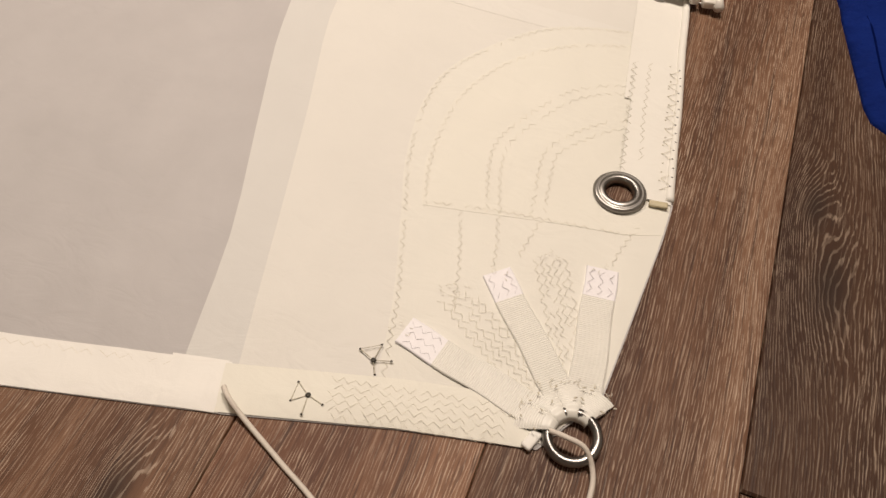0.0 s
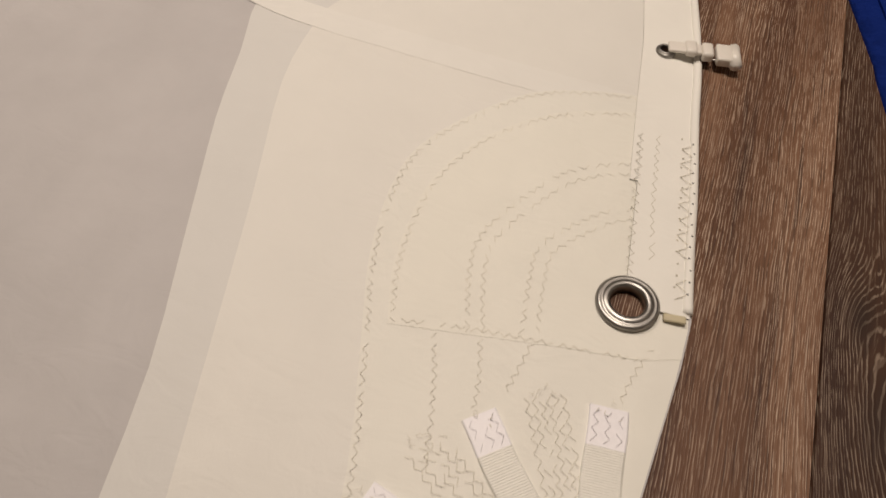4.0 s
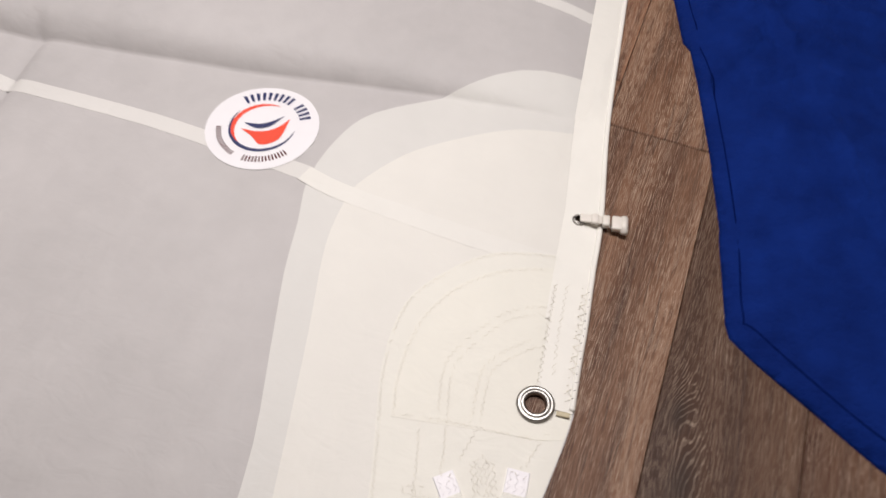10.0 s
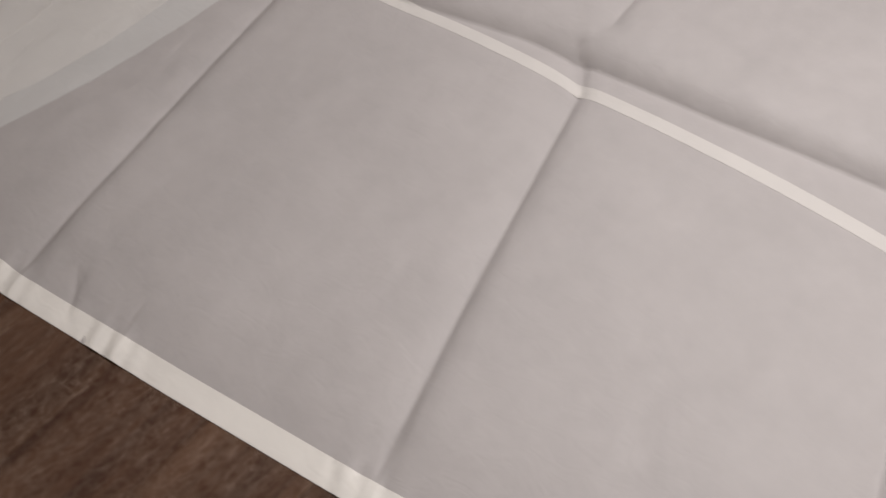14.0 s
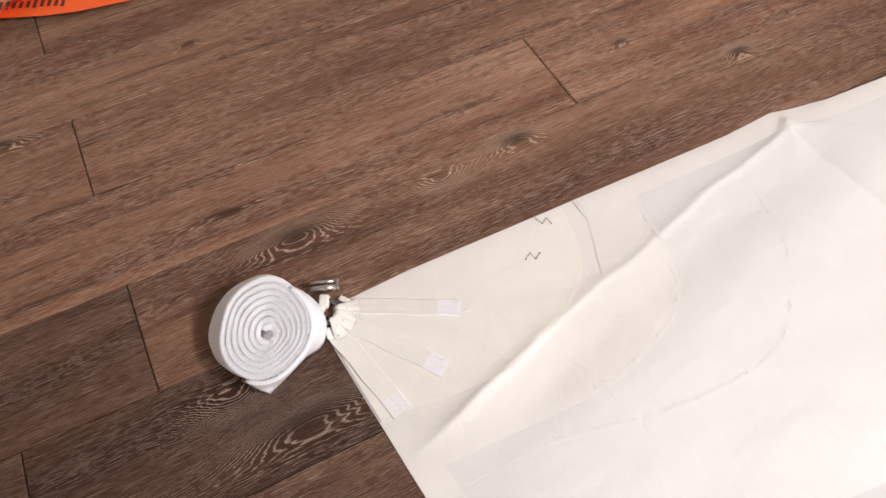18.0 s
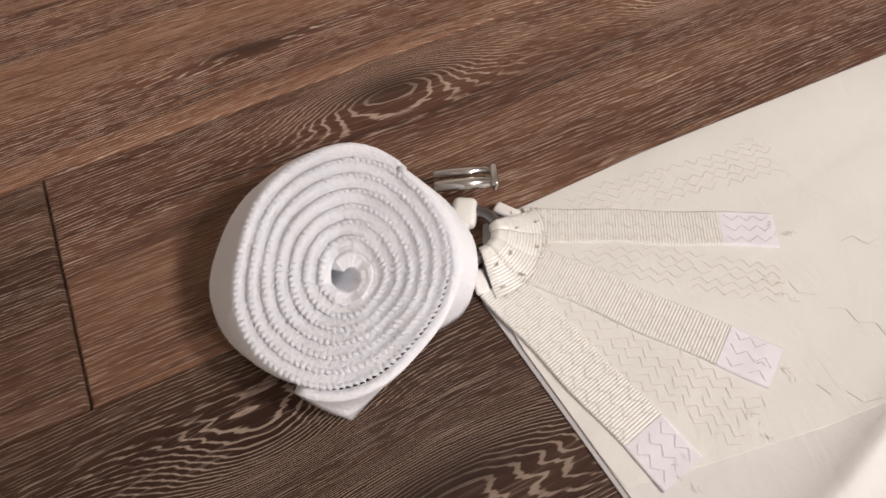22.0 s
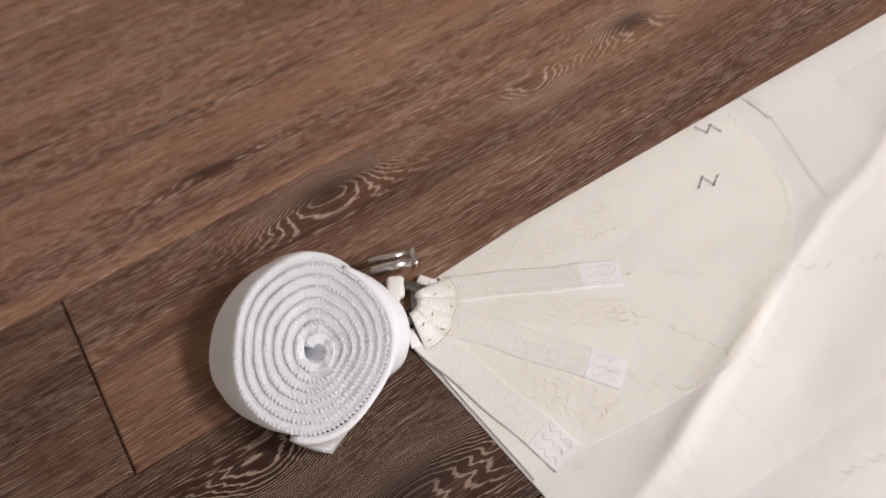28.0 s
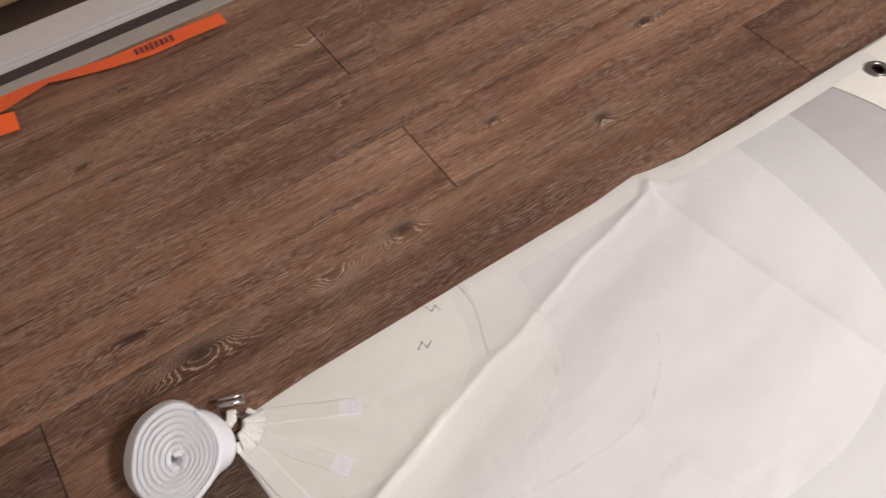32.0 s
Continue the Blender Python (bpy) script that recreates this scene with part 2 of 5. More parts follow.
def oak():
    """Brown oak laminate with limed pores: the grain flows round the knots and closes in loops there."""
    m, nt, b = material("brown_limed_oak", 0.5)
    b.inputs["Specular IOR Level"].default_value = 0.22
    pos = place_of(nt)
    info = nt.nodes.new("ShaderNodeObjectInfo").outputs["Random"]
    sep = nt.nodes.new("ShaderNodeSeparateXYZ")
    nt.links.new(pos, sep.inputs[0])
    x, y = sep.outputs[0], sep.outputs[1]

    def grid_of(xs):
        shift = nt.nodes.new("ShaderNodeCombineXYZ")
        nt.links.new(maths(nt, "ADD", xs, maths(nt, "MULTIPLY", info, 7.3)), shift.inputs[0])
        nt.links.new(maths(nt, "ADD", y, maths(nt, "MULTIPLY", info, 31.0)), shift.inputs[1])
        return shift.outputs[0]

    p0 = grid_of(x)
    wave = noise_tex(nt, scaled(nt, p0, (5, 1.6, 1)), 1.0, 3, 0.5)
    loops, push, dark, halo = None, None, None, None
    for kx, ky, a, l, s in KNOTS:
        ox = maths(nt, "SUBTRACT", x, kx)
        dx = maths(nt, "DIVIDE", ox, a)
        dy = maths(nt, "DIVIDE", maths(nt, "SUBTRACT", y, ky), l)
        d2 = maths(nt, "ADD", maths(nt, "MULTIPLY", dx, dx), maths(nt, "MULTIPLY", dy, dy))
        g = maths(nt, "POWER", 2.718, maths(nt, "MULTIPLY", d2, -1.0))
        shove = maths(nt, "MULTIPLY", maths(nt, "MULTIPLY", ox, -0.45), maths(nt, "POWER", 2.718, maths(nt, "MULTIPLY", d2, -0.45)))
        lift = maths(nt, "MULTIPLY", g, s * 1.6)
        core = maths(nt, "MULTIPLY", maths(nt, "POWER", 2.718, maths(nt, "MULTIPLY", d2, -3.2)), 1.0 if s > 0 else 0.25)
        wide = maths(nt, "MULTIPLY", maths(nt, "POWER", 2.718, maths(nt, "MULTIPLY", d2, -0.55)), min(1.0, abs(s) / 5.0))
        loops = lift if loops is None else maths(nt, "ADD", loops, lift)
        push = shove if push is None else maths(nt, "ADD", push, shove)
        dark = core if dark is None else maths(nt, "MAXIMUM", dark, core)
        halo = wide if halo is None else maths(nt, "MAXIMUM", halo, wide)
    flow = maths(nt, "ADD", maths(nt, "ADD", x, push), maths(nt, "MULTIPLY", wave, 0.030))
    p = grid_of(flow)
    mid = noise_tex(nt, scaled(nt, p, (55, 4.5, 1)), 1.0, 4, 0.6)
    jit = noise_tex(nt, scaled(nt, p, (170, 42, 1)), 1.0, 2, 0.5)
    fieldv = maths(nt, "ADD", maths(nt, "MULTIPLY", flow, 390.0), maths(nt, "MULTIPLY", mid, 4.5))
    fieldv = maths(nt, "ADD", maths(nt, "ADD", fieldv, maths(nt, "MULTIPLY", jit, 0.9)), loops)
    tri = maths(nt, "PINGPONG", fieldv, 0.5)
    line = maths(nt, "SUBTRACT", 1.0, maths(nt, "MULTIPLY", tri, 2.0))
    fibre = noise_tex(nt, scaled(nt, p, (620, 16, 1)), 1.0, 3, 0.6)
    fine = noise_tex(nt, scaled(nt, p, (380, 48, 1)), 1.0, 2, 0.6)
    tone = noise_tex(nt, scaled(nt, p, (13, 1.1, 1)), 1.0, 5, 0.6)
    streak = noise_tex(nt, scaled(nt, p, (60, 1.6, 1)), 1.0, 4, 0.6)
    patch = noise_tex(nt, scaled(nt, p0, (16, 3.0, 1)), 1.0, 3, 0.5)
    base = ramp(nt, tone, [(0.30, (0.056, 0.029, 0.021)), (0.5, (0.118, 0.069, 0.048)), (0.70, (0.208, 0.132, 0.094))])
    # object colour brings each plank's tone and its painted light
    hue = nt.nodes.new("ShaderNodeObjectInfo").outputs["Color"]
    hsv = node(nt, "ShaderNodeHueSaturation", Hue=0.498, Saturation=1.22)
    nt.links.new(maths(nt, "ADD", 0.85, maths(nt, "MULTIPLY", info, 0.30)), hsv.inputs["Value"])
    nt.links.new(mix(nt, 1.0, base, hue, "MULTIPLY"), hsv.inputs["Color"])
    base = hsv.outputs[0]
    base = mix(nt, maths(nt, "MULTIPLY", ramp_value(nt, streak, 0.54, 0.68), 0.72), base, (0.045, 0.023, 0.017))
    base = mix(nt, maths(nt, "MULTIPLY", maths(nt, "SUBTRACT", 1.0, ramp_value(nt, fibre, 0.34, 0.48)), 0.60), base, (0.036, 0.018, 0.013))
    broken = ramp_value(nt, fine, 0.40, 0.54)
    thin = maths(nt, "MULTIPLY", ramp_value(nt, line, 0.64, 0.86), maths(nt, "MAXIMUM", broken, ramp_value(nt, halo, 0.35, 0.75)))
    some = maths(nt, "ADD", 0.27, maths(nt, "MULTIPLY", ramp_value(nt, patch, 0.36, 0.62), 0.40))
    force = maths(nt, "MAXIMUM", some, maths(nt, "MULTIPLY", halo, 1.15))
    lime = maths(nt, "MULTIPLY", thin, force)
    lime = maths(nt, "ADD", lime, maths(nt, "MULTIPLY", ramp_value(nt, fibre, 0.55, 0.66), 0.26))
    col = mix(nt, maths(nt, "MINIMUM", lime, 0.92), base, mix(nt, 1.0, (0.47, 0.36, 0.275), mix(nt, 0.45, hue, (1.0, 1.0, 1.0)), "MULTIPLY"))
    col = mix(nt, maths(nt, "MULTIPLY", dark, 0.82), col, (0.026, 0.014, 0.010))
    nt.links.new(col, b.inputs["Base Color"])
    nt.links.new(maths(nt, "ADD", 0.42, maths(nt, "MULTIPLY", fibre, 0.25)), b.inputs["Roughness"])
    bump(nt, b, maths(nt, "ADD", fibre, maths(nt, "MULTIPLY", line, 0.5)), 0.35, 0.0009)
    return m


OAK = oak()


# ---- mesh helpers ----
def mesh_of(name, verts, faces, mat, smooth=False):
    me = bpy.data.meshes.new(name)
    me.from_pydata([tuple(map(float, v)) for v in verts], [], faces)
    me.materials.append(mat)
    if smooth:
        me.polygons.foreach_set("use_smooth", [True] * len(me.polygons))
    me.update()
    return me


def raw(name, verts, faces, mat, parent=None, label="", smooth=False):
    ob = new(name, mesh_of(name, verts, faces, mat, smooth))
    if parent is not None:
        ob.parent = parent
    return tagged(ob, label)


def part(name, bm, mat, parent, label="", smooth=False):
    me = bpy.data.meshes.new(name)
    if smooth:
        for f in bm.faces:
            f.smooth = True
    bm.to_mesh(me)
    bm.free()
    me.materials.append(mat)
    ob = new(name, me)
    if parent is not None:
        ob.parent = parent
    return tagged(ob, label)


def empty(name, at=(0, 0, 0), label="", category="", group="", kind=""):
    ob = new(name)
    ob.location = at
    return tagged(ob, label, category, group, kind)


def block(sx, sy, sz, at=(0, 0, 0), bevel=0.0, turn=None, segs=2):
    bm = bmesh.new()
    bmesh.ops.create_cube(bm, size=1.0)
    bmesh.ops.scale(bm, vec=(sx, sy, sz), verts=bm.verts)
    if bevel:
        bmesh.ops.bevel(bm, geom=list(bm.edges), offset=bevel, segments=segs, affect="EDGES", profile=0.5)
    if turn is not None:
        bmesh.ops.rotate(bm, matrix=turn, verts=bm.verts)
    bmesh.ops.translate(bm, vec=at, verts=bm.verts)
    return bm


def lathe(profile, n=40):
    """Closed profile of (radius, z) turned round z."""
    verts, faces, k = [], [], len(profile)
    for i in range(n):
        a = 2 * math.pi * i / n
        verts += [(r * math.cos(a), r * math.sin(a), z) for r, z in profile]
    for i in range(n):
        for j in range(k):
            a, b = i * k + j, i * k + (j + 1) % k
            c, d = ((i + 1) % n) * k + (j + 1) % k, ((i + 1) % n) * k + j
            faces.append((a, d, c, b))
    return verts, faces


def tube(path, radius, n=8):
    path = [Vector(p) for p in path]
    verts, faces = [], []
    for i, p in enumerate(path):
        t = (path[min(i + 1, len(path) - 1)] - path[max(i - 1, 0)]).normalized()
        up = Vector((0, 0, 1)) if abs(t.z) < 0.9 else Vector((1, 0, 0))
        s = t.cross(up).normalized()
        u = s.cross(t)
        for k in range(n):
            a = 2 * math.pi * k / n
            verts.append(p + radius * (math.cos(a) * s + math.sin(a) * u))
    for i in range(len(path) - 1):
        for k in range(n):
            faces.append((i * n + k, i * n + (k + 1) % n, (i + 1) * n + (k + 1) % n, (i + 1) * n + k))
    faces += [tuple(range(n))[::-1], tuple((len(path) - 1) * n + k for k in range(n))]
    return verts, faces


def smooth_path(pts, steps=8):
    """Catmull-Rom through the points."""
    pts = [Vector(p) for p in pts]
    out = []
    for i in range(len(pts) - 1):
        p0, p1, p2, p3 = pts[max(i - 1, 0)], pts[i], pts[i + 1], pts[min(i + 2, len(pts) - 1)]
        for s in range(steps):
            t = s / steps
            out.append(0.5 * (2 * p1 + (p2 - p0) * t + (2 * p0 - 5 * p1 + 4 * p2 - p3) * t * t + (3 * p1 - p0 - 3 * p2 + p3) * t ** 3))
    return out + [pts[-1]]


# ---- the sail's shape on the floor ----
LUFF = [(0.036, -0.226), (0.044, -0.126), (0.050, -0.052), (0.051, -0.010), (0.044, 0.043), (0.034, 0.124), (0.021, 0.215),
        (0.007, 0.321), (-0.035, 0.537), (-0.080, 0.849), (-0.136, 1.221), (-0.24, 1.90)]
FOOT = [(-0.001, -0.284), (-0.108, -0.309), (-0.237, -0.347), (-0.417, -0.392), (-0.672, -0.446), (-0.919, -0.507), (-1.179, -0.577),
        (-1.518, -0.654), (-1.827, -0.719), (-2.190, -0.791), (-2.511, -0.823), (-2.827, -0.860), (-3.040, -0.882)]
LEECH = [(-3.092, -0.856), (-3.097, -0.73), (-3.094, -0.448), (-3.090, -0.15), (-3.096, -0.05), (-3.078, 0.02), (-3.070, 0.20), (-3.068, 0.55), (-3.06, 1.90)]
OUTLINE = [Vector(p).to_3d() for p in LUFF + LEECH[::-1] + FOOT[::-1]]
FOLD = [(0.06, 0.535), (-0.054, 0.515), (-0.321, 0.469), (-0.679, 0.392), (-1.052, 0.334), (-1.45, 0.275), (-1.856, 0.225),
        (-2.15, 0.155), (-2.40, 0.085), (-2.615, 0.006), (-2.92, -0.039), (-3.10, -0.045)]
DIAGONAL = [(-2.826, -0.865), (-2.847, -0.806), (-2.880, -0.704), (-2.910, -0.593), (-2.940, -0.500), (-2.975, -0.362), (-3.016, -0.205), (-3.052, -0.055)]
CREASES = [([(-0.885, -0.49), (-0.942, -0.201), (-1.038, 0.209), (-1.067, 0.33)], 0.0125, 0.019),
           ([(-1.478, -0.655), (-1.493, -0.600), (-1.581, -0.281), (-1.697, 0.185), (-1.736, 0.24)], 0.0135, 0.022),
           ([(-2.190, -0.79), (-2.241, -0.610), (-2.298, -0.352), (-2.383, 0.032), (-2.41, 0.07)], 0.0125, 0.018),
           ([(-1.736, 0.359), (-1.754, 0.62), (-1.80, 1.1)], 0.008, 0.02),
           ([(-1.119, 0.55), (-1.147, 0.745), (-1.22, 1.2)], 0.008, 0.02),
           ([(-2.400, 0.16), (-2.408, 0.441), (-2.42, 0.9)], 0.010, 0.018),
           ([(-2.05, -0.765), (-2.10, -0.70)], 0.006, 0.012),
           ([(-1.95, -0.745), (-1.98, -0.66)], 0.005, 0.012)]


def away(x, y, line):
    """Distance to a polyline, and on which side (+: left of its way)."""
    best, side = np.full(np.shape(x), 1e9), np.zeros(np.shape(x))
    for (ax, ay), (bx, by) in zip(line, line[1:]):
        ux, uy = bx - ax, by - ay
        t = np.clip(((x - ax) * ux + (y - ay) * uy) / (ux * ux + uy * uy), 0, 1)
        dx, dy = x - ax - t * ux, y - ay - t * uy
        d = np.hypot(dx, dy)
        near = d < best
        side = np.where(near, np.sign(ux * (y - ay) - uy * (x - ax)), side)
        best = np.where(near, d, best)
    return best, side


EDGE = [p[:2] for p in LUFF], [p[:2] for p in LEECH], [p[:2] for p in FOOT]


def height(x, y):
    """Height of the cloth's top over the floor."""
    x, y = np.asarray(x, float), np.asarray(y, float)
    edge = np.minimum(np.minimum(away(x, y, EDGE[0])[0], away(x, y, EDGE[1])[0]), away(x, y, EDGE[2])[0])
    soft = 1 - np.exp(-(edge / 0.085) ** 1.6)
    corner_r = np.exp(-((x + 0.02) ** 2 + (y + 0.1) ** 2) / 0.12)
    corner_l = np.exp(-((x + 3.06) ** 2 / 0.035 + (y + 0.5) ** 2 / 0.22))
    puff = 0.0155 * soft * (1 - 0.8 * corner_r) * (1 - 0.8 * corner_l)
    h = 0.0014 + puff
    d, side = away(x, y, FOLD)
    north = np.where(side < 0, d, 0.0)
    tall = 0.040 * np.clip((x + 2.75) / 0.6, 0.12, 1.0) * np.clip((0.15 - x) / 0.7, 0.35, 1.0)
    h = h + tall * (1 - np.exp(-north / 0.034)) * (1 - np.exp(-edge / 0.05))
    h = h - np.where(side > 0, 0.006 * np.exp(-d / 0.05), 0.006 * np.exp(-d / 0.02)) * soft
    for line, deep, wide in CREASES:
        d, side = away(x, y, line)
        near_edge = 0.35 + 0.65 * soft
        h = h - 1.3 * deep * near_edge * np.where(side > 0, np.exp(-d / (wide * 1.7)), np.exp(-d / (wide * 0.65)))
    # the loose diagonal fold at the clew: a soft ridge, steeper on its east side, then a shallow trough
    d, side = away(x, y, DIAGONAL)
    sd = np.where(side > 0, -d, d) + 0.0030 * np.sin(21 * y + 1.0) + 0.0012 * np.sin(53 * y + 2.2)
    swell = 0.72 + 0.28 * np.sin(8.5 * y + 2.4)
    ridge = np.where(sd < 0, np.exp(-(np.abs(sd) / 0.010) ** 1.4), np.exp(-(np.abs(sd) / 0.0065) ** 1.5)) + 0.35 * np.exp(-(sd / 0.045) ** 2)
    h = h + soft * (d < 0.4) * (0.0085 * swell * ridge - 0.0040 * np.exp(-((sd - 0.055) / 0.032) ** 2))
    gx = 0.0014 * np.sin(3.1 * x + 2.0 * np.sin(2.3 * y)) * np.sin(4.2 * y + 1.3 * np.sin(2.9 * x)) * soft
    # small wrinkles where the diagonal meets the leech, and at the clew
    for turn, tall, lean in ((20, 0.004, 0.05), (62, 0.005, 0.07), (-18, 0.0035, 0.06), (150, 0.002, 0.03), (-62, 0.003, 0.08)):
        ux, uy = math.cos(math.radians(turn)), math.sin(math.radians(turn))
        along, off = (x + 3.062) * ux + (y + 0.045) * uy, -(x + 3.062) * uy + (y + 0.045) * ux
        gx = gx + tall * np.exp(-np.abs(off + 0.15 * along ** 2 / lean) / 0.007) * np.exp(-np.abs(along - 0.02) / lean) * (along > -0.01)
    # crumpled spots where the creases cross the foot
    for cx, cy in ((-1.500, -0.622), (-2.205, -0.768), (-1.965, -0.728), (-0.89, -0.47)):
        q = np.exp(-((x - cx) ** 2 / 0.0022 + (y - cy) ** 2 / 0.0018))
        gx = gx + q * (0.011 * np.abs(np.sin(68 * (x - cx) + 30 * (y - cy) + 0.6)) - 0.002)
    s = np.exp(-((x + 0.36) ** 2 / 0.004 + (y + 0.1) ** 2 / 0.06))
    gx = gx + 0.0012 * s * np.sin(70 * (x + 0.25 * y))
    gx = gx + soft * 0.0011 * np.sin(11 * x + 4 * np.sin(5 * y + x)) * np.sin(9 * y - 3 * x + 2 * np.sin(6 * x))
    k = np.exp(-((x + 2.45) ** 2 / 0.25 + (y + 0.25) ** 2 / 0.2))
    gx = gx + 0.0014 * k * np.sin(38 * (x - 0.6 * y) + 3 * np.sin(9 * y)) * np.sin(17 * (x + y))
    k = np.exp(-((x + 2.72) ** 2 / 0.03 + (y + 0.3) ** 2 / 0.15))
    gx = gx + 0.003 * k * np.sin(16 * (x + 0.35 * y))
    return np.maximum(h + gx, 0.0012)


HOLES = [(-0.001, -0.0125, 0.019), (-0.028, 0.302, 0.006), (-0.178, 1.132, 0.019), (-3.005, 0.52, 0.019)]


def flat_piece(outline, step):
    """Triangles that fill an outline, fine enough to follow the cloth."""
    from mathutils.geometry import delaunay_2d_cdt
    pts = []
    n = len(outline)
    for i in range(n):
        a, b = Vector(outline[i][:2]), Vector(outline[(i + 1) % n][:2])
        k = max(1, int((b - a).length / step))
        pts += [a + (b - a) * (j / k) for j in range(k)]
    ring = len(pts)
    P = np.array([tuple(p) for p in pts])
    edges = [(i, (i + 1) % ring) for i in range(ring)]
    lo, hi = P.min(0), P.max(0)
    gx, gy = np.meshgrid(np.arange(lo[0] + step / 2, hi[0], step), np.arange(lo[1] + step / 2, hi[1], step))
    gx = gx + (np.arange(gx.shape[0]) % 2)[:, None] * step / 2
    gx, gy = gx.ravel(), gy.ravel()
    inside = np.zeros(len(gx), bool)
    for (ax, ay), (bx, by) in zip(P, np.roll(P, -1, 0)):
        cross = (ay > gy) != (by > gy)
        with np.errstate(divide="ignore", invalid="ignore"):
            inside ^= cross & (gx < (bx - ax) * (gy - ay) / (by - ay) + ax)
    d, _ = away(gx, gy, [tuple(p) for p in P] + [tuple(P[0])]) if ring < 260 else (np.full(len(gx), 1.0), 0)
    keep = inside & (d > step * 0.45)
    free = keep.copy()
    extra = []
    for line in [FOLD, DIAGONAL] + [c[0] for c in CREASES]:
        run = []
        for (ax, ay), (bx, by) in zip(line, line[1:]):
            L = math.hypot(bx - ax, by - ay)
            k = max(1, int(L / 0.010))
            run += [(ax + (bx - ax) * j / k, ay + (by - ay) * j / k, -(by - ay) / L, (bx - ax) / L) for j in range(k)]
        run = np.array(run)
        cols = []
        for off in (0.0, -0.004, 0.004, -0.010, 0.010, -0.020, 0.020, -0.034, 0.034):
            q = run[:, :2] + run[:, 2:] * off
            hit = np.zeros(len(q), bool)
            for (ax, ay), (bx, by) in zip(P, np.roll(P, -1, 0)):
                cross = (ay > q[:, 1]) != (by > q[:, 1])
                with np.errstate(divide="ignore", invalid="ignore"):
                    hit ^= cross & (q[:, 0] < (bx - ax) * (q[:, 1] - ay) / (by - ay) + ax)
            hit[hit] &= away(q[hit, 0], q[hit, 1], [tuple(p) for p in P[::3]] + [tuple(P[0])])[0] > 0.003 if hit.any() else True
            if off == 0.0:
                base = len(pts) + len(extra)
                index = {}
                for i in np.nonzero(hit)[0]:
                    index[i] = len(pts) + len(extra)
                    extra.append(Vector(q[i]))
                edges += [(index[i], index[i + 1]) for i in index if i + 1 in index]
            else:
                extra += [Vector(q[i]) for i in np.nonzero(hit)[0]]
        box = (gx > run[:, 0].min() - 0.05) & (gx < run[:, 0].max() + 0.05) & (gy > run[:, 1].min() - 0.05) & (gy < run[:, 1].max() + 0.05) & free
        if box.any():
            far = away(gx[box], gy[box], line)[0] > 0.040
            idx = np.nonzero(box)[0]
            free[idx[~far]] = False
    pts += extra
    pts += [Vector((a, b)) for a, b in zip(gx[free], gy[free])]
    for hx, hy, r in HOLES:
        if lo[0] < hx < hi[0] and lo[1] < hy < hi[1]:
            first = len(pts)
            pts += [Vector((hx + r * math.cos(a * math.pi / 12), hy + r * math.sin(a * math.pi / 12))) for a in range(24)]
            edges += [(first + i, first + (i + 1) % 24) for i in range(24)]
    v, _, f, *_ = delaunay_2d_cdt(pts, edges, [list(range(ring))], 1, 1e-5)
    v = np.array([tuple(q) for q in v])
    tri = np.array([t for t in f if len(t) == 3])
    c = v[tri].mean(1)
    ok = np.ones(len(tri), bool)
    for hx, hy, r in HOLES:
        ok &= np.hypot(c[:, 0] - hx, c[:, 1] - hy) > r
    inside = np.zeros(len(c), bool)
    for (ax, ay), (bx, by) in zip(P, np.roll(P, -1, 0)):
        cross = (ay > c[:, 1]) != (by > c[:, 1])
        with np.errstate(divide="ignore", invalid="ignore"):
            inside ^= cross & (c[:, 0] < (bx - ax) * (c[:, 1] - ay) / (by - ay) + ax)
    return v, tri[ok & inside]


def taper(x, y):
    """Layers thin out towards the sail's rim, so that the hem lies flat."""
    edge = np.minimum(np.minimum(away(x, y, EDGE[0])[0], away(x, y, EDGE[1])[0]), away(x, y, EDGE[2])[0])
    return 0.30 + 0.70 * np.minimum(1.0, edge / 0.010)


def cloth(name, outline, lift, mat, parent, label="", step=0.012, thick=0.0005):
    """A layer of cloth over the sail's shape, with its cut edge turned down."""
    v, tri = flat_piece(outline, step)
    z = height(v[:, 0], v[:, 1]) + lift * taper(v[:, 0], v[:, 1])
    verts = [(a, b, c) for (a, b), c in zip(v, z)]
    faces = [tuple(int(i) for i in t) for t in tri]
    count = {}
    for t in faces:
        for a, b in ((t[0], t[1]), (t[1], t[2]), (t[2], t[0])):
            count[(a, b)] = 1
    low = {}
    for a, b in list(count):
        if (b, a) in count:
            continue
        for q in (a, b):
            if q not in low:
                low[q] = len(verts)
                verts += [verts[q], (verts[q][0], verts[q][1], max(0.0002, verts[q][2] - thick))]
        faces.append((low[b], low[a], low[a] + 1, low[b] + 1))
    return raw(name, verts, faces, mat, parent, label, smooth=True)


def strip(line, wide):
    """An outline along a line, reaching to its left by a width."""
    pts = [Vector(p) for p in line]
    inner = []
    for i, p in enumerate(pts):
        t = (pts[min(i + 1, len(pts) - 1)] - pts[max(i - 1, 0)]).normalized()
        inner.append(p + Vector((-t.y, t.x)) * (wide if isinstance(wide, float) else wide[i]))
    return pts + inner[::-1]


def z_at(x, y):
    return float(height(x, y))


# ---- room ----
WALL = plain("warm_white_wall", (0.72, 0.68, 0.62), 0.9, 0, 0.04, 30, 0.002)
CEIL = plain("white_ceiling", (0.78, 0.76, 0.72), 0.9, 0, 0.03, 30)
SUB = plain("dark_underlay", (0.02, 0.014, 0.011), 0.9)


def wall(name, sx, sy, sz, at):
    return tagged(part(name, block(sx, sy, sz, at), WALL, None), "plain warm white painted wall", "wall", kind="structure")


